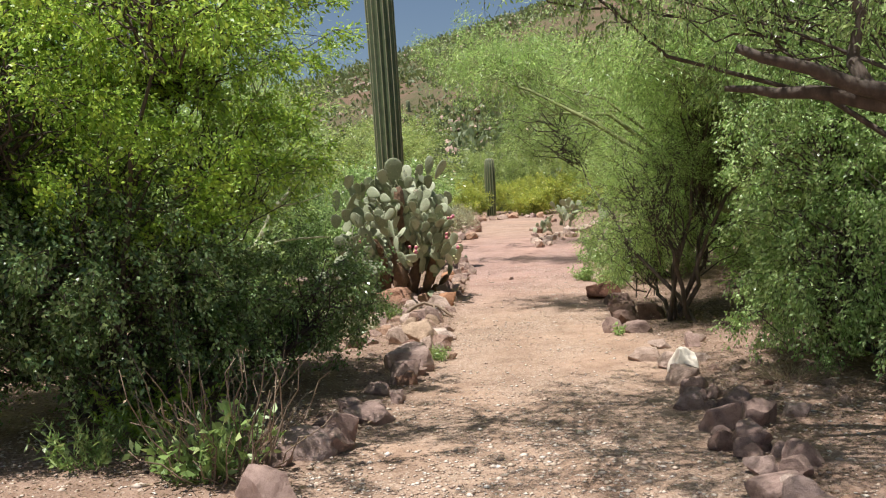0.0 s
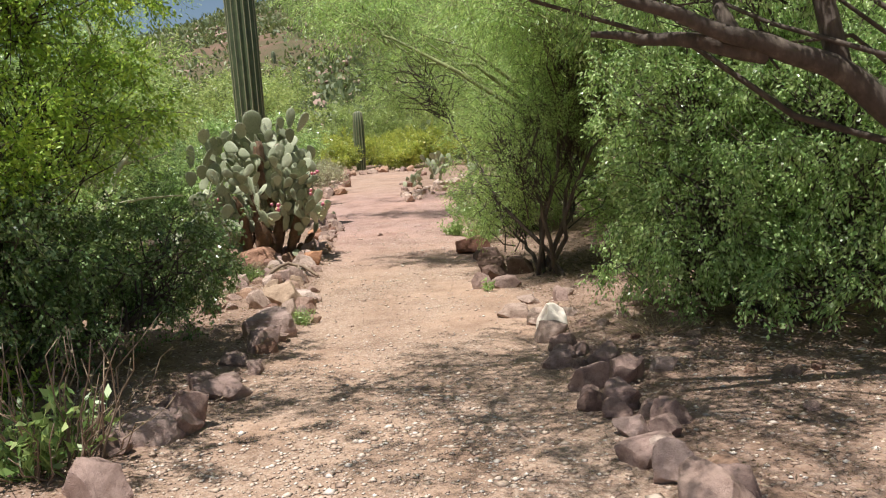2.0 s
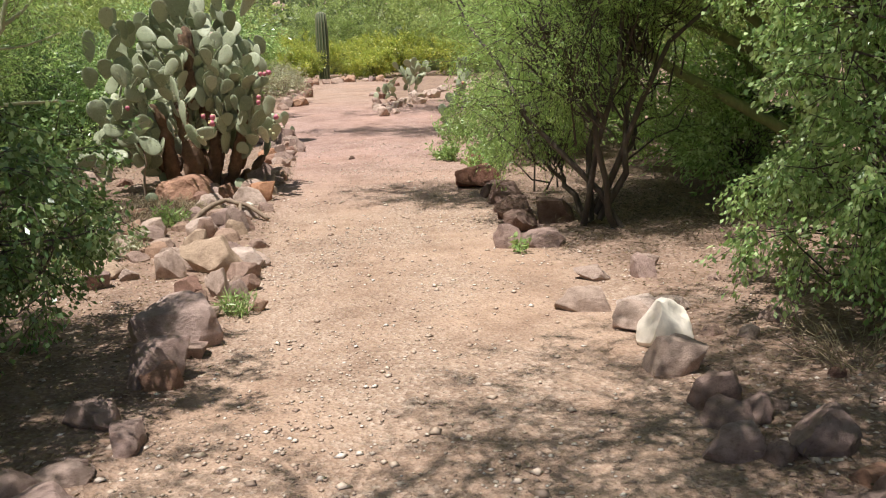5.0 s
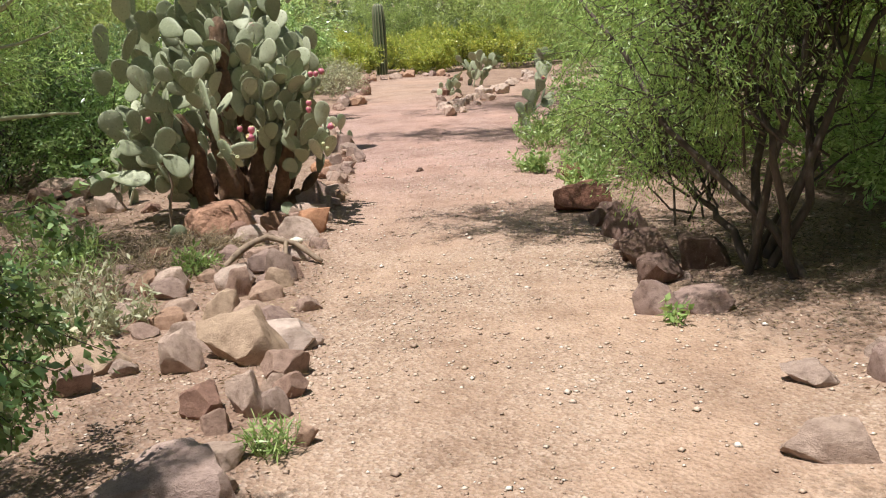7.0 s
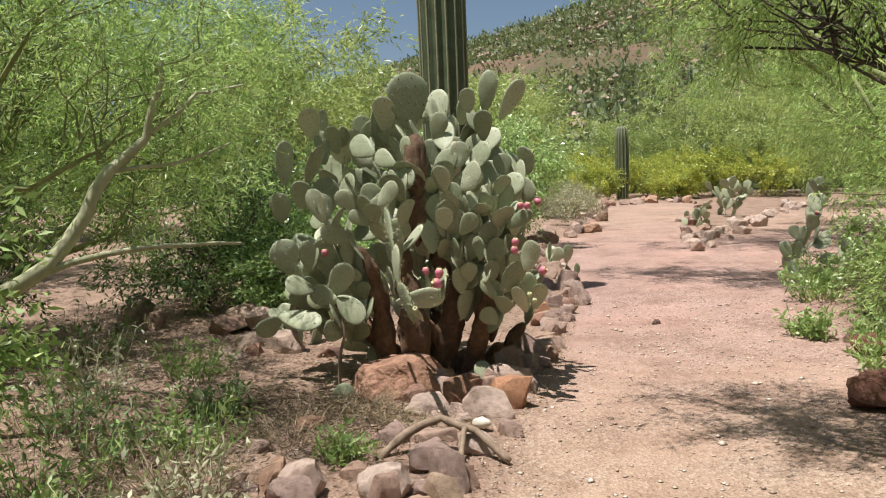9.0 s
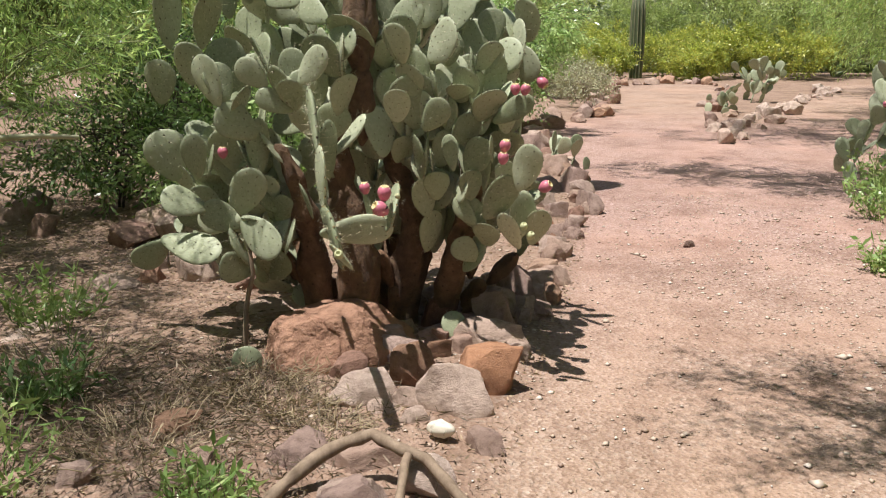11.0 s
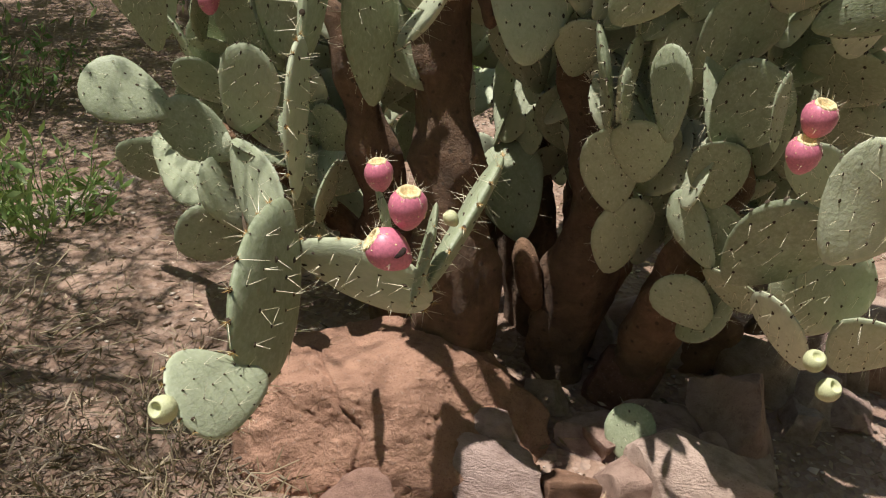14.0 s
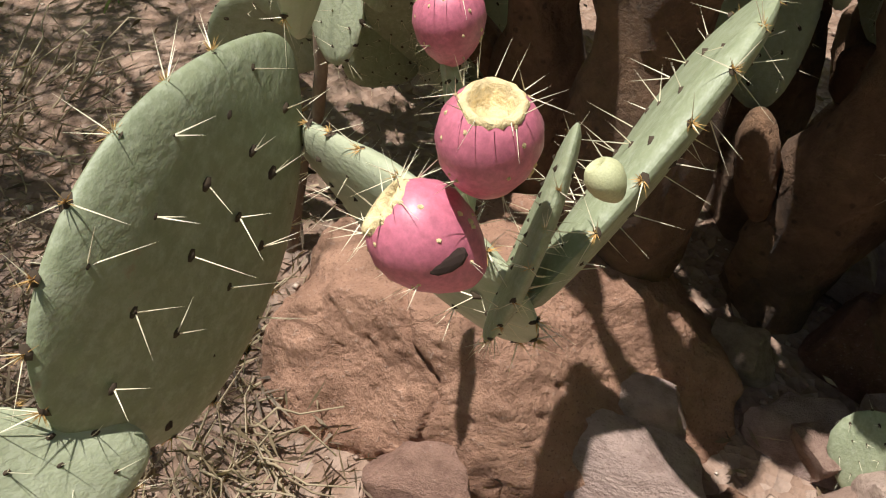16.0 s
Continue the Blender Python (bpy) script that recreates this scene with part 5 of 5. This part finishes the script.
# ---- trees and bushes ----
shrub("creosote_bush", "tall dense yellow-green creosote bush beside the trail", "bush", -2.2, 5.7, [(0.75, 0.4, 1.7, 0.8, 0.95, 0.75), (-0.9, 0.2, 1.7, 1.2, 1.2, 1.0), (0.6, 0.5, 2.75, 1.2, 1.1, 0.9), (-1.0, -0.4, 2.9, 1.3, 1.2, 1.1), (-0.1, -1.0, 2.1, 0.9, 0.8, 0.9), (-0.4, 0.4, 3.7, 1.3, 1.2, 0.8), (0.5, -0.7, 1.5, 0.8, 0.7, 0.6), (0.9, -1.3, 2.6, 0.8, 0.8, 0.55)], 1, CREOSOTE, BARK, 8, 1080, 120, 0.036, 0.019, 0.1, 0.17)
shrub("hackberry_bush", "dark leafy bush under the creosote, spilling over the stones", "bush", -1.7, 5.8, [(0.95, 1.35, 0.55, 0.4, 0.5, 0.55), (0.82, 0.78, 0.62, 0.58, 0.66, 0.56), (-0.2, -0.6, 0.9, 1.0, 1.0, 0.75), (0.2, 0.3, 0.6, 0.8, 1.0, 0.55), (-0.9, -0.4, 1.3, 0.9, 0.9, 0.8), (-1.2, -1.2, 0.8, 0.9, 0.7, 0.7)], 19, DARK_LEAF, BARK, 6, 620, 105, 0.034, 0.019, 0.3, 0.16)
shrub("hackberry_bush", "dense drooping grey-green bush over the stone edging", "bush", 3.6, 6.2, [(-0.55, -0.1, 0.85, 0.75, 1.0, 0.8), (0.3, -0.5, 1.3, 1.1, 1.1, 1.05), (-0.3, 0.5, 1.7, 0.9, 0.9, 0.8), (0.9, 0.4, 1.8, 1.0, 1.2, 1.1), (0.3, -1.3, 1.1, 0.9, 0.7, 0.9), (0.0, 0.2, 2.5, 1.1, 1.1, 0.7), (-0.5, 0.2, 0.4, 0.7, 1.1, 0.4), (0.0, -1.0, 0.45, 0.9, 0.8, 0.4)], 2, SAGE_LEAF, BARK, 6, 1100, 105, 0.036, 0.019, 0.45, 0.16)
shrub("palo_verde", "slender young palo verde with thin green stems among dark stones", "tree", 2.65, 9.1, [(-0.25, 0.1, 1.45, 0.8, 0.85, 0.75), (0.4, 0.3, 1.9, 0.85, 0.9, 0.8), (-0.35, 0.6, 0.85, 0.6, 0.65, 0.5), (0.4, -0.2, 2.7, 1.0, 0.9, 0.65), (0.5, 0.2, 1.0, 0.5, 0.5, 0.3), (-1.0, 1.3, 2.2, 0.75, 0.7, 0.5), (1.1, -0.5, 2.8, 0.9, 0.9, 0.6), (1.3, 0.6, 2.6, 0.9, 0.9, 0.7)], 3, PALO_LEAF, BARK, 5, 640, 125, 0.038, 0.0075, 0.2, 0.2, 0.028)
shrub("mesquite_tree", "mesquite with a thick dark crooked limb reaching over the trail", "tree", 5.2, 3.4, [(-2.9, 1.6, 2.25, 0.75, 0.6, 0.42), (-3.6, 1.6, 2.6, 0.75, 0.6, 0.36), (-4.3, 1.8, 2.9, 0.8, 0.7, 0.35), (-2.2, 1.0, 2.4, 0.8, 0.7, 0.5), (-4.9, 0.6, 3.4, 1.0, 0.9, 0.4), (-5.6, 1.4, 3.6, 1.0, 0.9, 0.4), (-2.7, 1.4, 2.75, 1.1, 1.1, 0.5), (-3.9, 0.3, 3.5, 1.3, 1.2, 0.5), (-0.6, 0.2, 3.2, 1.5, 1.5, 0.9), (-4.3, 1.5, 3.9, 1.2, 1.2, 0.5), (-3.2, 2.4, 3.4, 1.1, 1.1, 0.6), (-1.9, -0.9, 3.4, 1.4, 1.2, 0.6), (-4.4, -1.4, 3.6, 1.2, 1.3, 0.5)], 7, SAGE_LEAF, BARK, 3, 1100, 84, 0.038, 0.014, 0.4, 0.2, 0.03)
limb = thing("mesquite_limb", "thick dark crooked mesquite limb with furrowed bark", "branch", 4.2, 3.95, 0.0)
g = np.random.default_rng(9)
main_line = np.concatenate([bent(g, a, b, 7, 0.04)[:-1] for a, b in (((0.0, 0, 0.0), (-0.5, 0.2, 0.9)), ((-0.5, 0.2, 0.9), (-1.3, 0.25, 1.64)), ((-1.3, 0.25, 1.64), (-1.95, 0.25, 1.86)), ((-1.95, 0.25, 1.86), (-2.65, 0.3, 2.14)))])
put("bough", tubes("bough", [(main_line, np.linspace(0.11, 0.022, len(main_line)))], BARK, 12), limb)
put("side_bough", tubes("side_bough", [(bent(g, (-1.7, 0.25, 1.78), (-2.5, 0.55, 1.92), 7, 0.05), np.linspace(0.055, 0.015, 7))], BARK, 8), limb)
put("side_bough", tubes("side_bough", [(bent(g, (-1.95, 0.25, 1.86), (-2.1, 0.3, 2.7), 7, 0.1), np.linspace(0.04, 0.012, 7))], BARK, 8), limb)
put("side_bough", tubes("side_bough", [(bent(g, (-1.3, 0.25, 1.64), (-1.5, 0.4, 2.9), 7, 0.1), np.linspace(0.06, 0.02, 7))], BARK, 8), limb)

shrub("desert_shrub", "leafy bright green shrub at the trail edge", "bush", 3.45, 12.6, [(-0.2, 0, 0.55, 0.7, 0.8, 0.5), (0.4, 0.3, 0.9, 0.8, 0.8, 0.7), (-0.2, 1.3, 0.5, 0.5, 0.6, 0.4)], 12, WEED_LEAF, BARK, 5, 300, 84, 0.045, 0.018, 0.1, 0.16)
shrub("palo_verde", "broad palo verde with fine feathery foliage", "tree", 5.0, 13.5, [(-0.8, 0.2, 2.0, 1.4, 1.4, 1.2), (0.6, 0.4, 2.8, 1.6, 1.6, 1.3), (-0.8, 1.6, 1.4, 1.2, 1.2, 1.0), (-0.6, -0.6, 3.2, 1.3, 1.3, 1.0), (-2.4, 1.9, 3.5, 1.2, 1.1, 0.6), (-3.6, 2.4, 3.8, 1.2, 1.0, 0.6), (-4.5, 2.6, 4.1, 0.9, 0.8, 0.5), (-2.9, 2.2, 2.9, 0.9, 0.8, 0.4)], 4, PALO_LEAF, GREEN_BARK, 4, 620, 110, 0.075, 0.012, 0.25, 0.3, 0.05)
shrub("palo_verde", "palo verde shading bare dark soil", "tree", 5.6, 9.0, [(-0.9, 0.2, 2.3, 1.3, 1.3, 0.8), (0.6, 0.4, 2.8, 1.6, 1.6, 1.3), (0.4, -1.2, 2.2, 1.3, 1.2, 1.0), (1.2, 1.0, 1.2, 1.2, 1.2, 1.0), (-1.7, 1.0, 2.5, 1.2, 1.1, 0.7), (-2.0, -0.4, 2.7, 1.1, 1.1, 0.6), (-0.8, 2.2, 2.4, 1.3, 1.2, 0.8), (-2.2, 2.3, 2.7, 1.0, 1.0, 0.6), (-3.0, -0.3, 2.7, 1.0, 0.8, 0.5), (-3.1, 0.6, 2.8, 0.9, 0.8, 0.5), (-2.4, 0.9, 2.8, 1.0, 0.9, 0.5), (-1.7, 1.1, 2.9, 1.0, 0.9, 0.5), (-3.3, -0.8, 2.8, 0.8, 0.7, 0.4), (-4.9, 1.7, 3.1, 0.6, 0.55, 0.35), (-4.6, 1.4, 3.0, 0.6, 0.55, 0.35), (-4.3, 1.6, 3.0, 0.6, 0.55, 0.35)], 14, PALO_LEAF, GREEN_BARK, 4, 1900, 100, 0.06, 0.011, 0.25, 0.3, 0.06)
shrub("palo_verde", "broad palo verde hanging over the side trail", "tree", 6.4, 19.5, [(-1.6, 0.0, 2.2, 1.6, 1.6, 1.3), (0.6, 0.4, 3.4, 2.0, 2.0, 1.5), (-2.0, 1.4, 3.4, 1.8, 1.6, 1.2), (-2.6, -1.0, 3.6, 1.8, 1.5, 0.9), (-4.6, -0.5, 4.3, 1.5, 1.4, 0.6), (-3.6, 0.6, 3.0, 1.3, 1.2, 0.9), (-0.4, 3.2, 1.8, 2.0, 1.8, 1.4)], 5, PALO_LEAF, GREEN_BARK, 4, 600, 96, 0.09, 0.013, 0.4, 0.36, 0.07)
palo_left = shrub("palo_verde", "palo verde with pale bare limbs over dry weeds", "tree", -4.2, 11.2, [(0.9, 0.6, 2.3, 1.3, 1.3, 1.0), (1.5, 0.9, 1.35, 1.0, 1.0, 0.6), (-0.4, 0.6, 3.0, 1.6, 1.6, 1.2), (0.8, 2.4, 2.2, 1.6, 1.5, 1.4), (2.2, -1.3, 3.1, 1.2, 1.1, 0.55), (2.0, -0.4, 2.6, 0.9, 0.9, 0.5), (2.4, -0.3, 1.9, 0.8, 0.7, 0.6), (-0.6, 0.2, 1.4, 1.4, 1.4, 1.0)], 6, PALO_LEAF, GREEN_BARK, 5, 620, 110, 0.07, 0.01, 0.15, 0.3, 0.045)
foot = np.array(palo_left.location)
g = np.random.default_rng(31)
for line, r0, r1 in ((((-4.2, 11.2, 0.0), (-2.6, 10.1, 0.72), (-2.15, 10.3, 1.0), (-1.9, 10.5, 1.48), (-1.74, 10.6, 1.65), (-1.64, 10.6, 2.05)), 0.06, 0.014), (((-2.37, 10.2, 0.88), (-1.75, 10.5, 1.05), (-1.31, 10.8, 1.06)), 0.022, 0.008), (((-1.74, 10.6, 1.65), (-1.5, 10.75, 1.9), (-1.3, 10.9, 1.95)), 0.016, 0.006), (((-1.9, 10.5, 1.48), (-1.6, 10.7, 1.52), (-1.35, 10.8, 1.62)), 0.013, 0.005)):
    pts = np.concatenate([bent(g, a, b, 5, 0.06)[:-1] for a, b in zip(line[:-1], line[1:])] + [np.array([line[-1]])]) - foot
    put("bough", tubes("bough", [(pts, np.linspace(r0, r1, len(pts)))], PALE_BARK, 8), palo_left, "pale smooth bare limb")
shrub("palo_verde", "palo verde thicket behind the bushes", "tree", -3.6, 8.0, [(0.3, 0.6, 1.2, 1.2, 1.1, 1.0), (-0.6, 0.2, 2.4, 1.4, 1.3, 1.2)], 16, PALO_LEAF, GREEN_BARK, 5, 260, 100, 0.06, 0.011, 0.15, 0.28, 0.04)
shrub("desert_shrub", "dark leafy shrub behind the prickly pear", "bush", -0.9, 19.0, [(0, 0, 0.8, 0.9, 0.8, 0.8), (0.5, 0.6, 1.3, 0.8, 0.8, 0.7), (-0.8, 0.4, 1.2, 0.9, 0.8, 0.9)], 17, SAGE_LEAF, BARK, 5, 260, 80, 0.07, 0.025, 0.1, 0.24)
shrub("grey_shrub", "low dry grey shrub beside the trail end", "bush", 0.3, 25.4, [(0, 0, 0.35, 0.7, 0.7, 0.35), (0.2, -2.2, 0.3, 0.5, 0.6, 0.3)], 18, GREY_LEAF, DRY_WOOD, 4, 120, 70, 0.06, 0.015, 0.0, 0.2, 0.012)
for k, (x, y, s) in enumerate(((-1.2, 31, 1.0), (0.2, 34.5, 1.1), (2.8, 34.2, 1.0), (4.6, 33.2, 1.15), (6.2, 32.5, 1.1), (-2.6, 29, 1.1), (1.0, 36.5, 1.2), (3.8, 36.5, 1.2), (1.0, 32.6, 0.8), (3.4, 32.4, 0.8))):
    shrub("brittlebush", "rounded yellow-green brush beyond the trail", "bush", x, y, [(0, 0, 0.6 * s, 0.95 * s, 0.9 * s, 0.6 * s), (0.4, 0.2, 0.9 * s, 0.6 * s, 0.6 * s, 0.4 * s)], 30 + k, YELLOW_LEAF, GREEN_BARK, 4, 100, 64, 0.09, 0.03, 0.0, 0.22, 0.02, group="brush beyond the trail")

# last three shrubs are added, dark-leaved to stand in for shade under the trees
for k, (x, y, s) in enumerate(((4.3, 9.9, 0.8), (4.5, 11.3, 0.9), (-2.3, 8.7, 0.7), (-1.9, 13.8, 0.8), (-2.8, 15.0, 0.9), (-1.6, 16.5, 0.9), (-2.0, 22.5, 1.0), (-0.6, 27.5, 1.0), (4.8, 7.4, 0.8), (5.0, 17.0, 1.0), (-3.0, 13.9, 1.1), (-4.6, 12.2, 1.2), (-2.5, 16.0, 1.0))):
    shrub("desert_shrub", "scrubby green understorey shrub on the desert floor", "bush", x, y, [(0, 0, 0.5 * s, 0.9 * s, 0.9 * s, 0.5 * s), (0.4 * s, 0.3, 1.0 * s, 0.7 * s, 0.7 * s, 0.6 * s)], 110 + k, (SAGE_LEAF, PALO_LEAF, WEED_LEAF)[k % 3] if k < 10 else DARK_LEAF, BARK, 4, 110, 72, 0.06, 0.022, 0.1, 0.24, 0.015, group="understorey shrubs")

# background belt of palo verdes: three grown, the rest repeats of them
belt = []
for k, (x, y) in enumerate(((-4.5, 20.5), (8.5, 27.0), (-6.0, 27.0))):
    belt.append(shrub("palo_verde", "feathery green palo verde in the desert scrub", "tree", x, y, [(0, 0, 2.0, 2.1, 1.9, 1.5), (1.6, 0.6, 1.3, 1.3, 1.3, 1.2), (-1.7, 0.3, 2.4, 1.8, 1.8, 1.5), (0.2, 0.2, 3.3, 1.8, 1.7, 1.0)], 50 + k, FAR_LEAF, GREEN_BARK, 4, 240, 56, 0.15, 0.034, 0.2, 0.46, 0.06, group="palo verdes in the scrub", twigs=2))
g = np.random.default_rng(77)
for k, (x, y) in enumerate(((-8.5, 15.5), (-7.5, 9.5), (-6.2, 5.0), (7.8, 13.5), (8.2, 7.5), (7.2, 3.6), (-9.5, 22.0), (-2.2, 27.5), (-5.0, 33.5), (10.5, 20.5), (7.5, 34.0), (11.5, 33.0), (-10.5, 31.0), (-1.5, 39.5), (2.5, 42.0), (6.5, 41.0), (-6.5, 42.0), (11.0, 43.0), (-12.0, 38.5), (15.5, 28.0), (15.0, 38.0))):
    s = g.uniform(0.8, 1.15)
    c = copy_thing(belt[k % 3], pose(x, y, at(x, y), 0, 0, g.uniform(0, 360)))
    c.scale = (s, s, s * g.uniform(0.85, 1.1))

# ---- weeds and dry stalks ----
weed("green_weed", "low leafy green weed with dry stalks at the stone edging", -1.1, 4.35, 1, WEED_LEAF, 0.36, 0.34, 70, 0.07, 0.032, 8)
weed("dry_stalks", "tangle of bare straw-coloured stalks over the weeds", -1.0, 4.4, 2, STRAW, 0.55, 0.6, 80, 0.025, 0.01, 4, DRY_WOOD, thick=0.006)
weed("green_weed", "low leafy green weed under the creosote", -1.75, 4.5, 3, WEED_LEAF, 0.3, 0.3, 60, 0.055, 0.015, 9)
weed("green_weed", "yellow-green shoots under the creosote", -1.6, 5.1, 4, CREOSOTE, 0.4, 0.38, 60, 0.05, 0.018, 16)
weed("grass_tuft", "small green tuft beside the big stone", 0.08, 7.5, 5, WEED_LEAF, 0.1, 0.14, 40, 0.05, 0.008, 5)
weed("seedling", "single green seedling on the trail edge", 1.88, 8.45, 6, WEED_LEAF, 0.06, 0.13, 9, 0.055, 0.025, 5)
for k, (x, y, s) in enumerate(((2.25, 13.0, 0.2), (2.75, 14.6, 0.35), (3.1, 14.0, 0.4), (2.7, 12.6, 0.28), (3.0, 15.4, 0.35), (2.5, 11.9, 0.3))):
    weed("green_weed", "bright green leafy weed at the trail edge", x, y, 20 + k, WEED_LEAF, s, s * 1.1, 60, 0.06, 0.02, 9, group="weeds at the trail edge")
for k, (x, y, s) in enumerate(((-1.27, 10.0, 0.3), (-1.6, 9.9, 0.3), (-2.3, 10.9, 0.4), (-0.55, 10.05, 0.14), (-1.4, 10.6, 0.2), (-1.0, 9.4, 0.25), (-1.5, 9.2, 0.35), (-2.0, 10.2, 0.35), (-0.95, 8.7, 0.3), (-1.6, 8.4, 0.45), (-1.1, 8.0, 0.35), (-2.3, 9.3, 0.45), (-1.9, 11.4, 0.25), (-2.9, 11.9, 0.4), (-0.75, 9.0, 0.2))):
    weed("grey_green_weed", "grey-green leafy weed on dry littered soil", x, y, 40 + k, (WEED_LEAF, DARK_LEAF, GREY_LEAF)[k % 3], s, s * 1.05, 46, 0.055, 0.016, 8, DRY_WOOD if k % 2 else None, group="weeds on the dry soil")
for k, (x, y, s) in enumerate(((-1.2, 9.6, 0.5), (-1.8, 9.5, 0.5), (-0.9, 10.3, 0.35), (-0.55, 10.75, 0.25), (-1.5, 10.9, 0.4), (-0.75, 10.9, 0.3), (2.6, 6.0, 0.4), (-1.2, 8.9, 0.5), (-2.4, 10.4, 0.5), (-0.35, 10.6, 0.18))):
    weed("dry_grass", "flattened tuft of pale dry grass", x, y, 70 + k, STRAW, s, s * 0.32, 90, 0.05, 0.004, 3, STRAW, group="dry grass tufts")

# ---- gravel, litter, hillside ----


def loose_stones(name, label, pts, sizes, material, seed, flat=0.7):
    g = np.random.default_rng(seed)
    n = len(pts)
    corner = np.array([(1, 0, 0), (0, 1, 0), (-1, 0, 0), (0, -1, 0), (0, 0, 0.8), (0, 0, -0.6)], float)
    tri = np.array([(0, 1, 4), (1, 2, 4), (2, 3, 4), (3, 0, 4), (1, 0, 5), (2, 1, 5), (3, 2, 5), (0, 3, 5)])
    a = g.uniform(0, 6.28, n)
    v = corner[None] * g.uniform(0.55, 1.3, (n, 6, 1)) * sizes[:, None, None]
    v[:, :, 2] *= flat
    x = v[:, :, 0] * np.cos(a)[:, None] - v[:, :, 1] * np.sin(a)[:, None]
    y = v[:, :, 0] * np.sin(a)[:, None] + v[:, :, 1] * np.cos(a)[:, None]
    v = np.stack([x, y, v[:, :, 2]], -1) + pts[:, None]
    f = tri[None] + (np.arange(n) * 6)[:, None, None]
    me = bpy.data.meshes.new(name)
    me.vertices.add(n * 6)
    me.vertices.foreach_set("co", v.reshape(-1).astype(np.float32))
    me.loops.add(n * 24)
    me.loops.foreach_set("vertex_index", f.reshape(-1).astype(np.int32))
    me.polygons.add(n * 8)
    me.polygons.foreach_set("loop_start", np.arange(0, n * 24, 3, dtype=np.int32))
    me.polygons.foreach_set("loop_total", np.full(n * 8, 3, dtype=np.int32))
    me.materials.append(material)
    me.update(calc_edges=True)
    return tagged(new(name, me), label, "gravel", kind="stuff")


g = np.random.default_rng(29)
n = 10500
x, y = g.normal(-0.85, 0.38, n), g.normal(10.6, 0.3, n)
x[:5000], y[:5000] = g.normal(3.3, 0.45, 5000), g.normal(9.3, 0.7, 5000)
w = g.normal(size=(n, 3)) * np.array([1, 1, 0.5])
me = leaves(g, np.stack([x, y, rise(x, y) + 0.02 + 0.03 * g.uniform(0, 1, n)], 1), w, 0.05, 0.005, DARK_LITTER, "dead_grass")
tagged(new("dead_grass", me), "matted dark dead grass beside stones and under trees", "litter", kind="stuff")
g = np.random.default_rng(21)
n = 64000
y = 2.0 + 13.5 * g.uniform(0, 1, n) ** 1.25
x = g.uniform(-2.6, 3.6, n)
patch = np.array([noise.noise((a * 0.9, b * 0.9, 5.0)) for a, b in zip(x, y)])
on = (x > edge(LEFT_EDGE, y)) & (x < edge(RIGHT_EDGE, y))
keep = np.where(on, g.uniform(0, 1, n) < np.clip(0.45 + 1.3 * patch + np.clip((5.5 - y) * 0.4, 0, 0.6), 0.06, 1), g.uniform(0, 1, n) < 0.5)
x, y, on = x[keep], y[keep], on[keep]
loose_stones("gravel", "pale loose pebbles scattered over the trail", np.stack([x, y, rise(x, y) + np.where(on, 0.002, 0.012)], 1), np.exp(g.normal(-5.15, 0.45, len(x))) * np.where(y < 6, 1.75, 1.0), PEBBLE, 22, 0.5)

n = 5200
y = 2.2 + 12.5 * g.uniform(0, 1, n)
x = g.uniform(-1.2, 3.2, n)
on = (x > edge(LEFT_EDGE, y)) & (x < edge(RIGHT_EDGE, y))
keep = ~on | (g.uniform(0, 1, n) < 0.42)
x, y = x[keep], y[keep]
loose_stones("coarse_gravel", "larger pale and brown pebbles strewn over the trail", np.stack([x, y, rise(x, y) + 0.004], 1), np.exp(g.normal(-4.45, 0.32, len(x))), PEBBLE, 27, 0.55)

n = 42000
x, y = g.uniform(-3.5, 4.5, n), g.uniform(2.5, 15.5, n)
keep = ~((x > edge(LEFT_EDGE, y) + 0.05) & (x < edge(RIGHT_EDGE, y) - 0.05))
x, y = x[keep], y[keep]
w = g.normal(size=(len(x), 3)) * np.array([1, 1, 0.22])
me = leaves(g, np.stack([x, y, rise(x, y) + 0.018 + 0.015 * g.uniform(0, 1, len(x))], 1), w, 0.032, 0.008, LITTER, "leaf_litter")
tagged(new("leaf_litter", me), "dry brown leaf litter and twigs on the soil", "litter", kind="stuff")

n = 16000
y = 40 + 125 * g.uniform(0, 1, n) ** 1.3
x = g.uniform(-1, 1, n) * (18 + y * 0.75)
size = g.uniform(0.4, 1.7, n)
m = 16
p = np.repeat(np.stack([x, y, rise(x, y)], 1), m, 0)
s = np.repeat(size, m)[:, None]
off = unit(g.normal(size=(n * m, 3))) * g.uniform(0.3, 1, (n * m, 1)) * s
off[:, 2] = np.abs(off[:, 2]) * 0.9
me = leaves(g, p + off, off + g.normal(size=off.shape) * 0.4, 0.62, 0.3, HILL_LEAF, "hillside_scrub")
tagged(new("hillside_scrub", me), "green and olive scrub covering the rocky hillside", "scrub", kind="stuff")
n = 4200
y = 44 + 110 * g.uniform(0, 1, n)
x = g.uniform(-1, 1, n) * (15 + y * 0.7)
loose_stones("hillside_rocks", "red-brown rocks scattered on the hillside", np.stack([x, y, rise(x, y) + 0.2], 1), g.uniform(0.25, 1.0, n), HILL_ROCK, 23)
for k in range(9):
    saguaro(float(g.uniform(-14, 16)), float(g.uniform(46, 80)), float(g.uniform(1.8, 3.2)), 0.2, 8, "distant saguaro on the hillside", seed=60 + k)
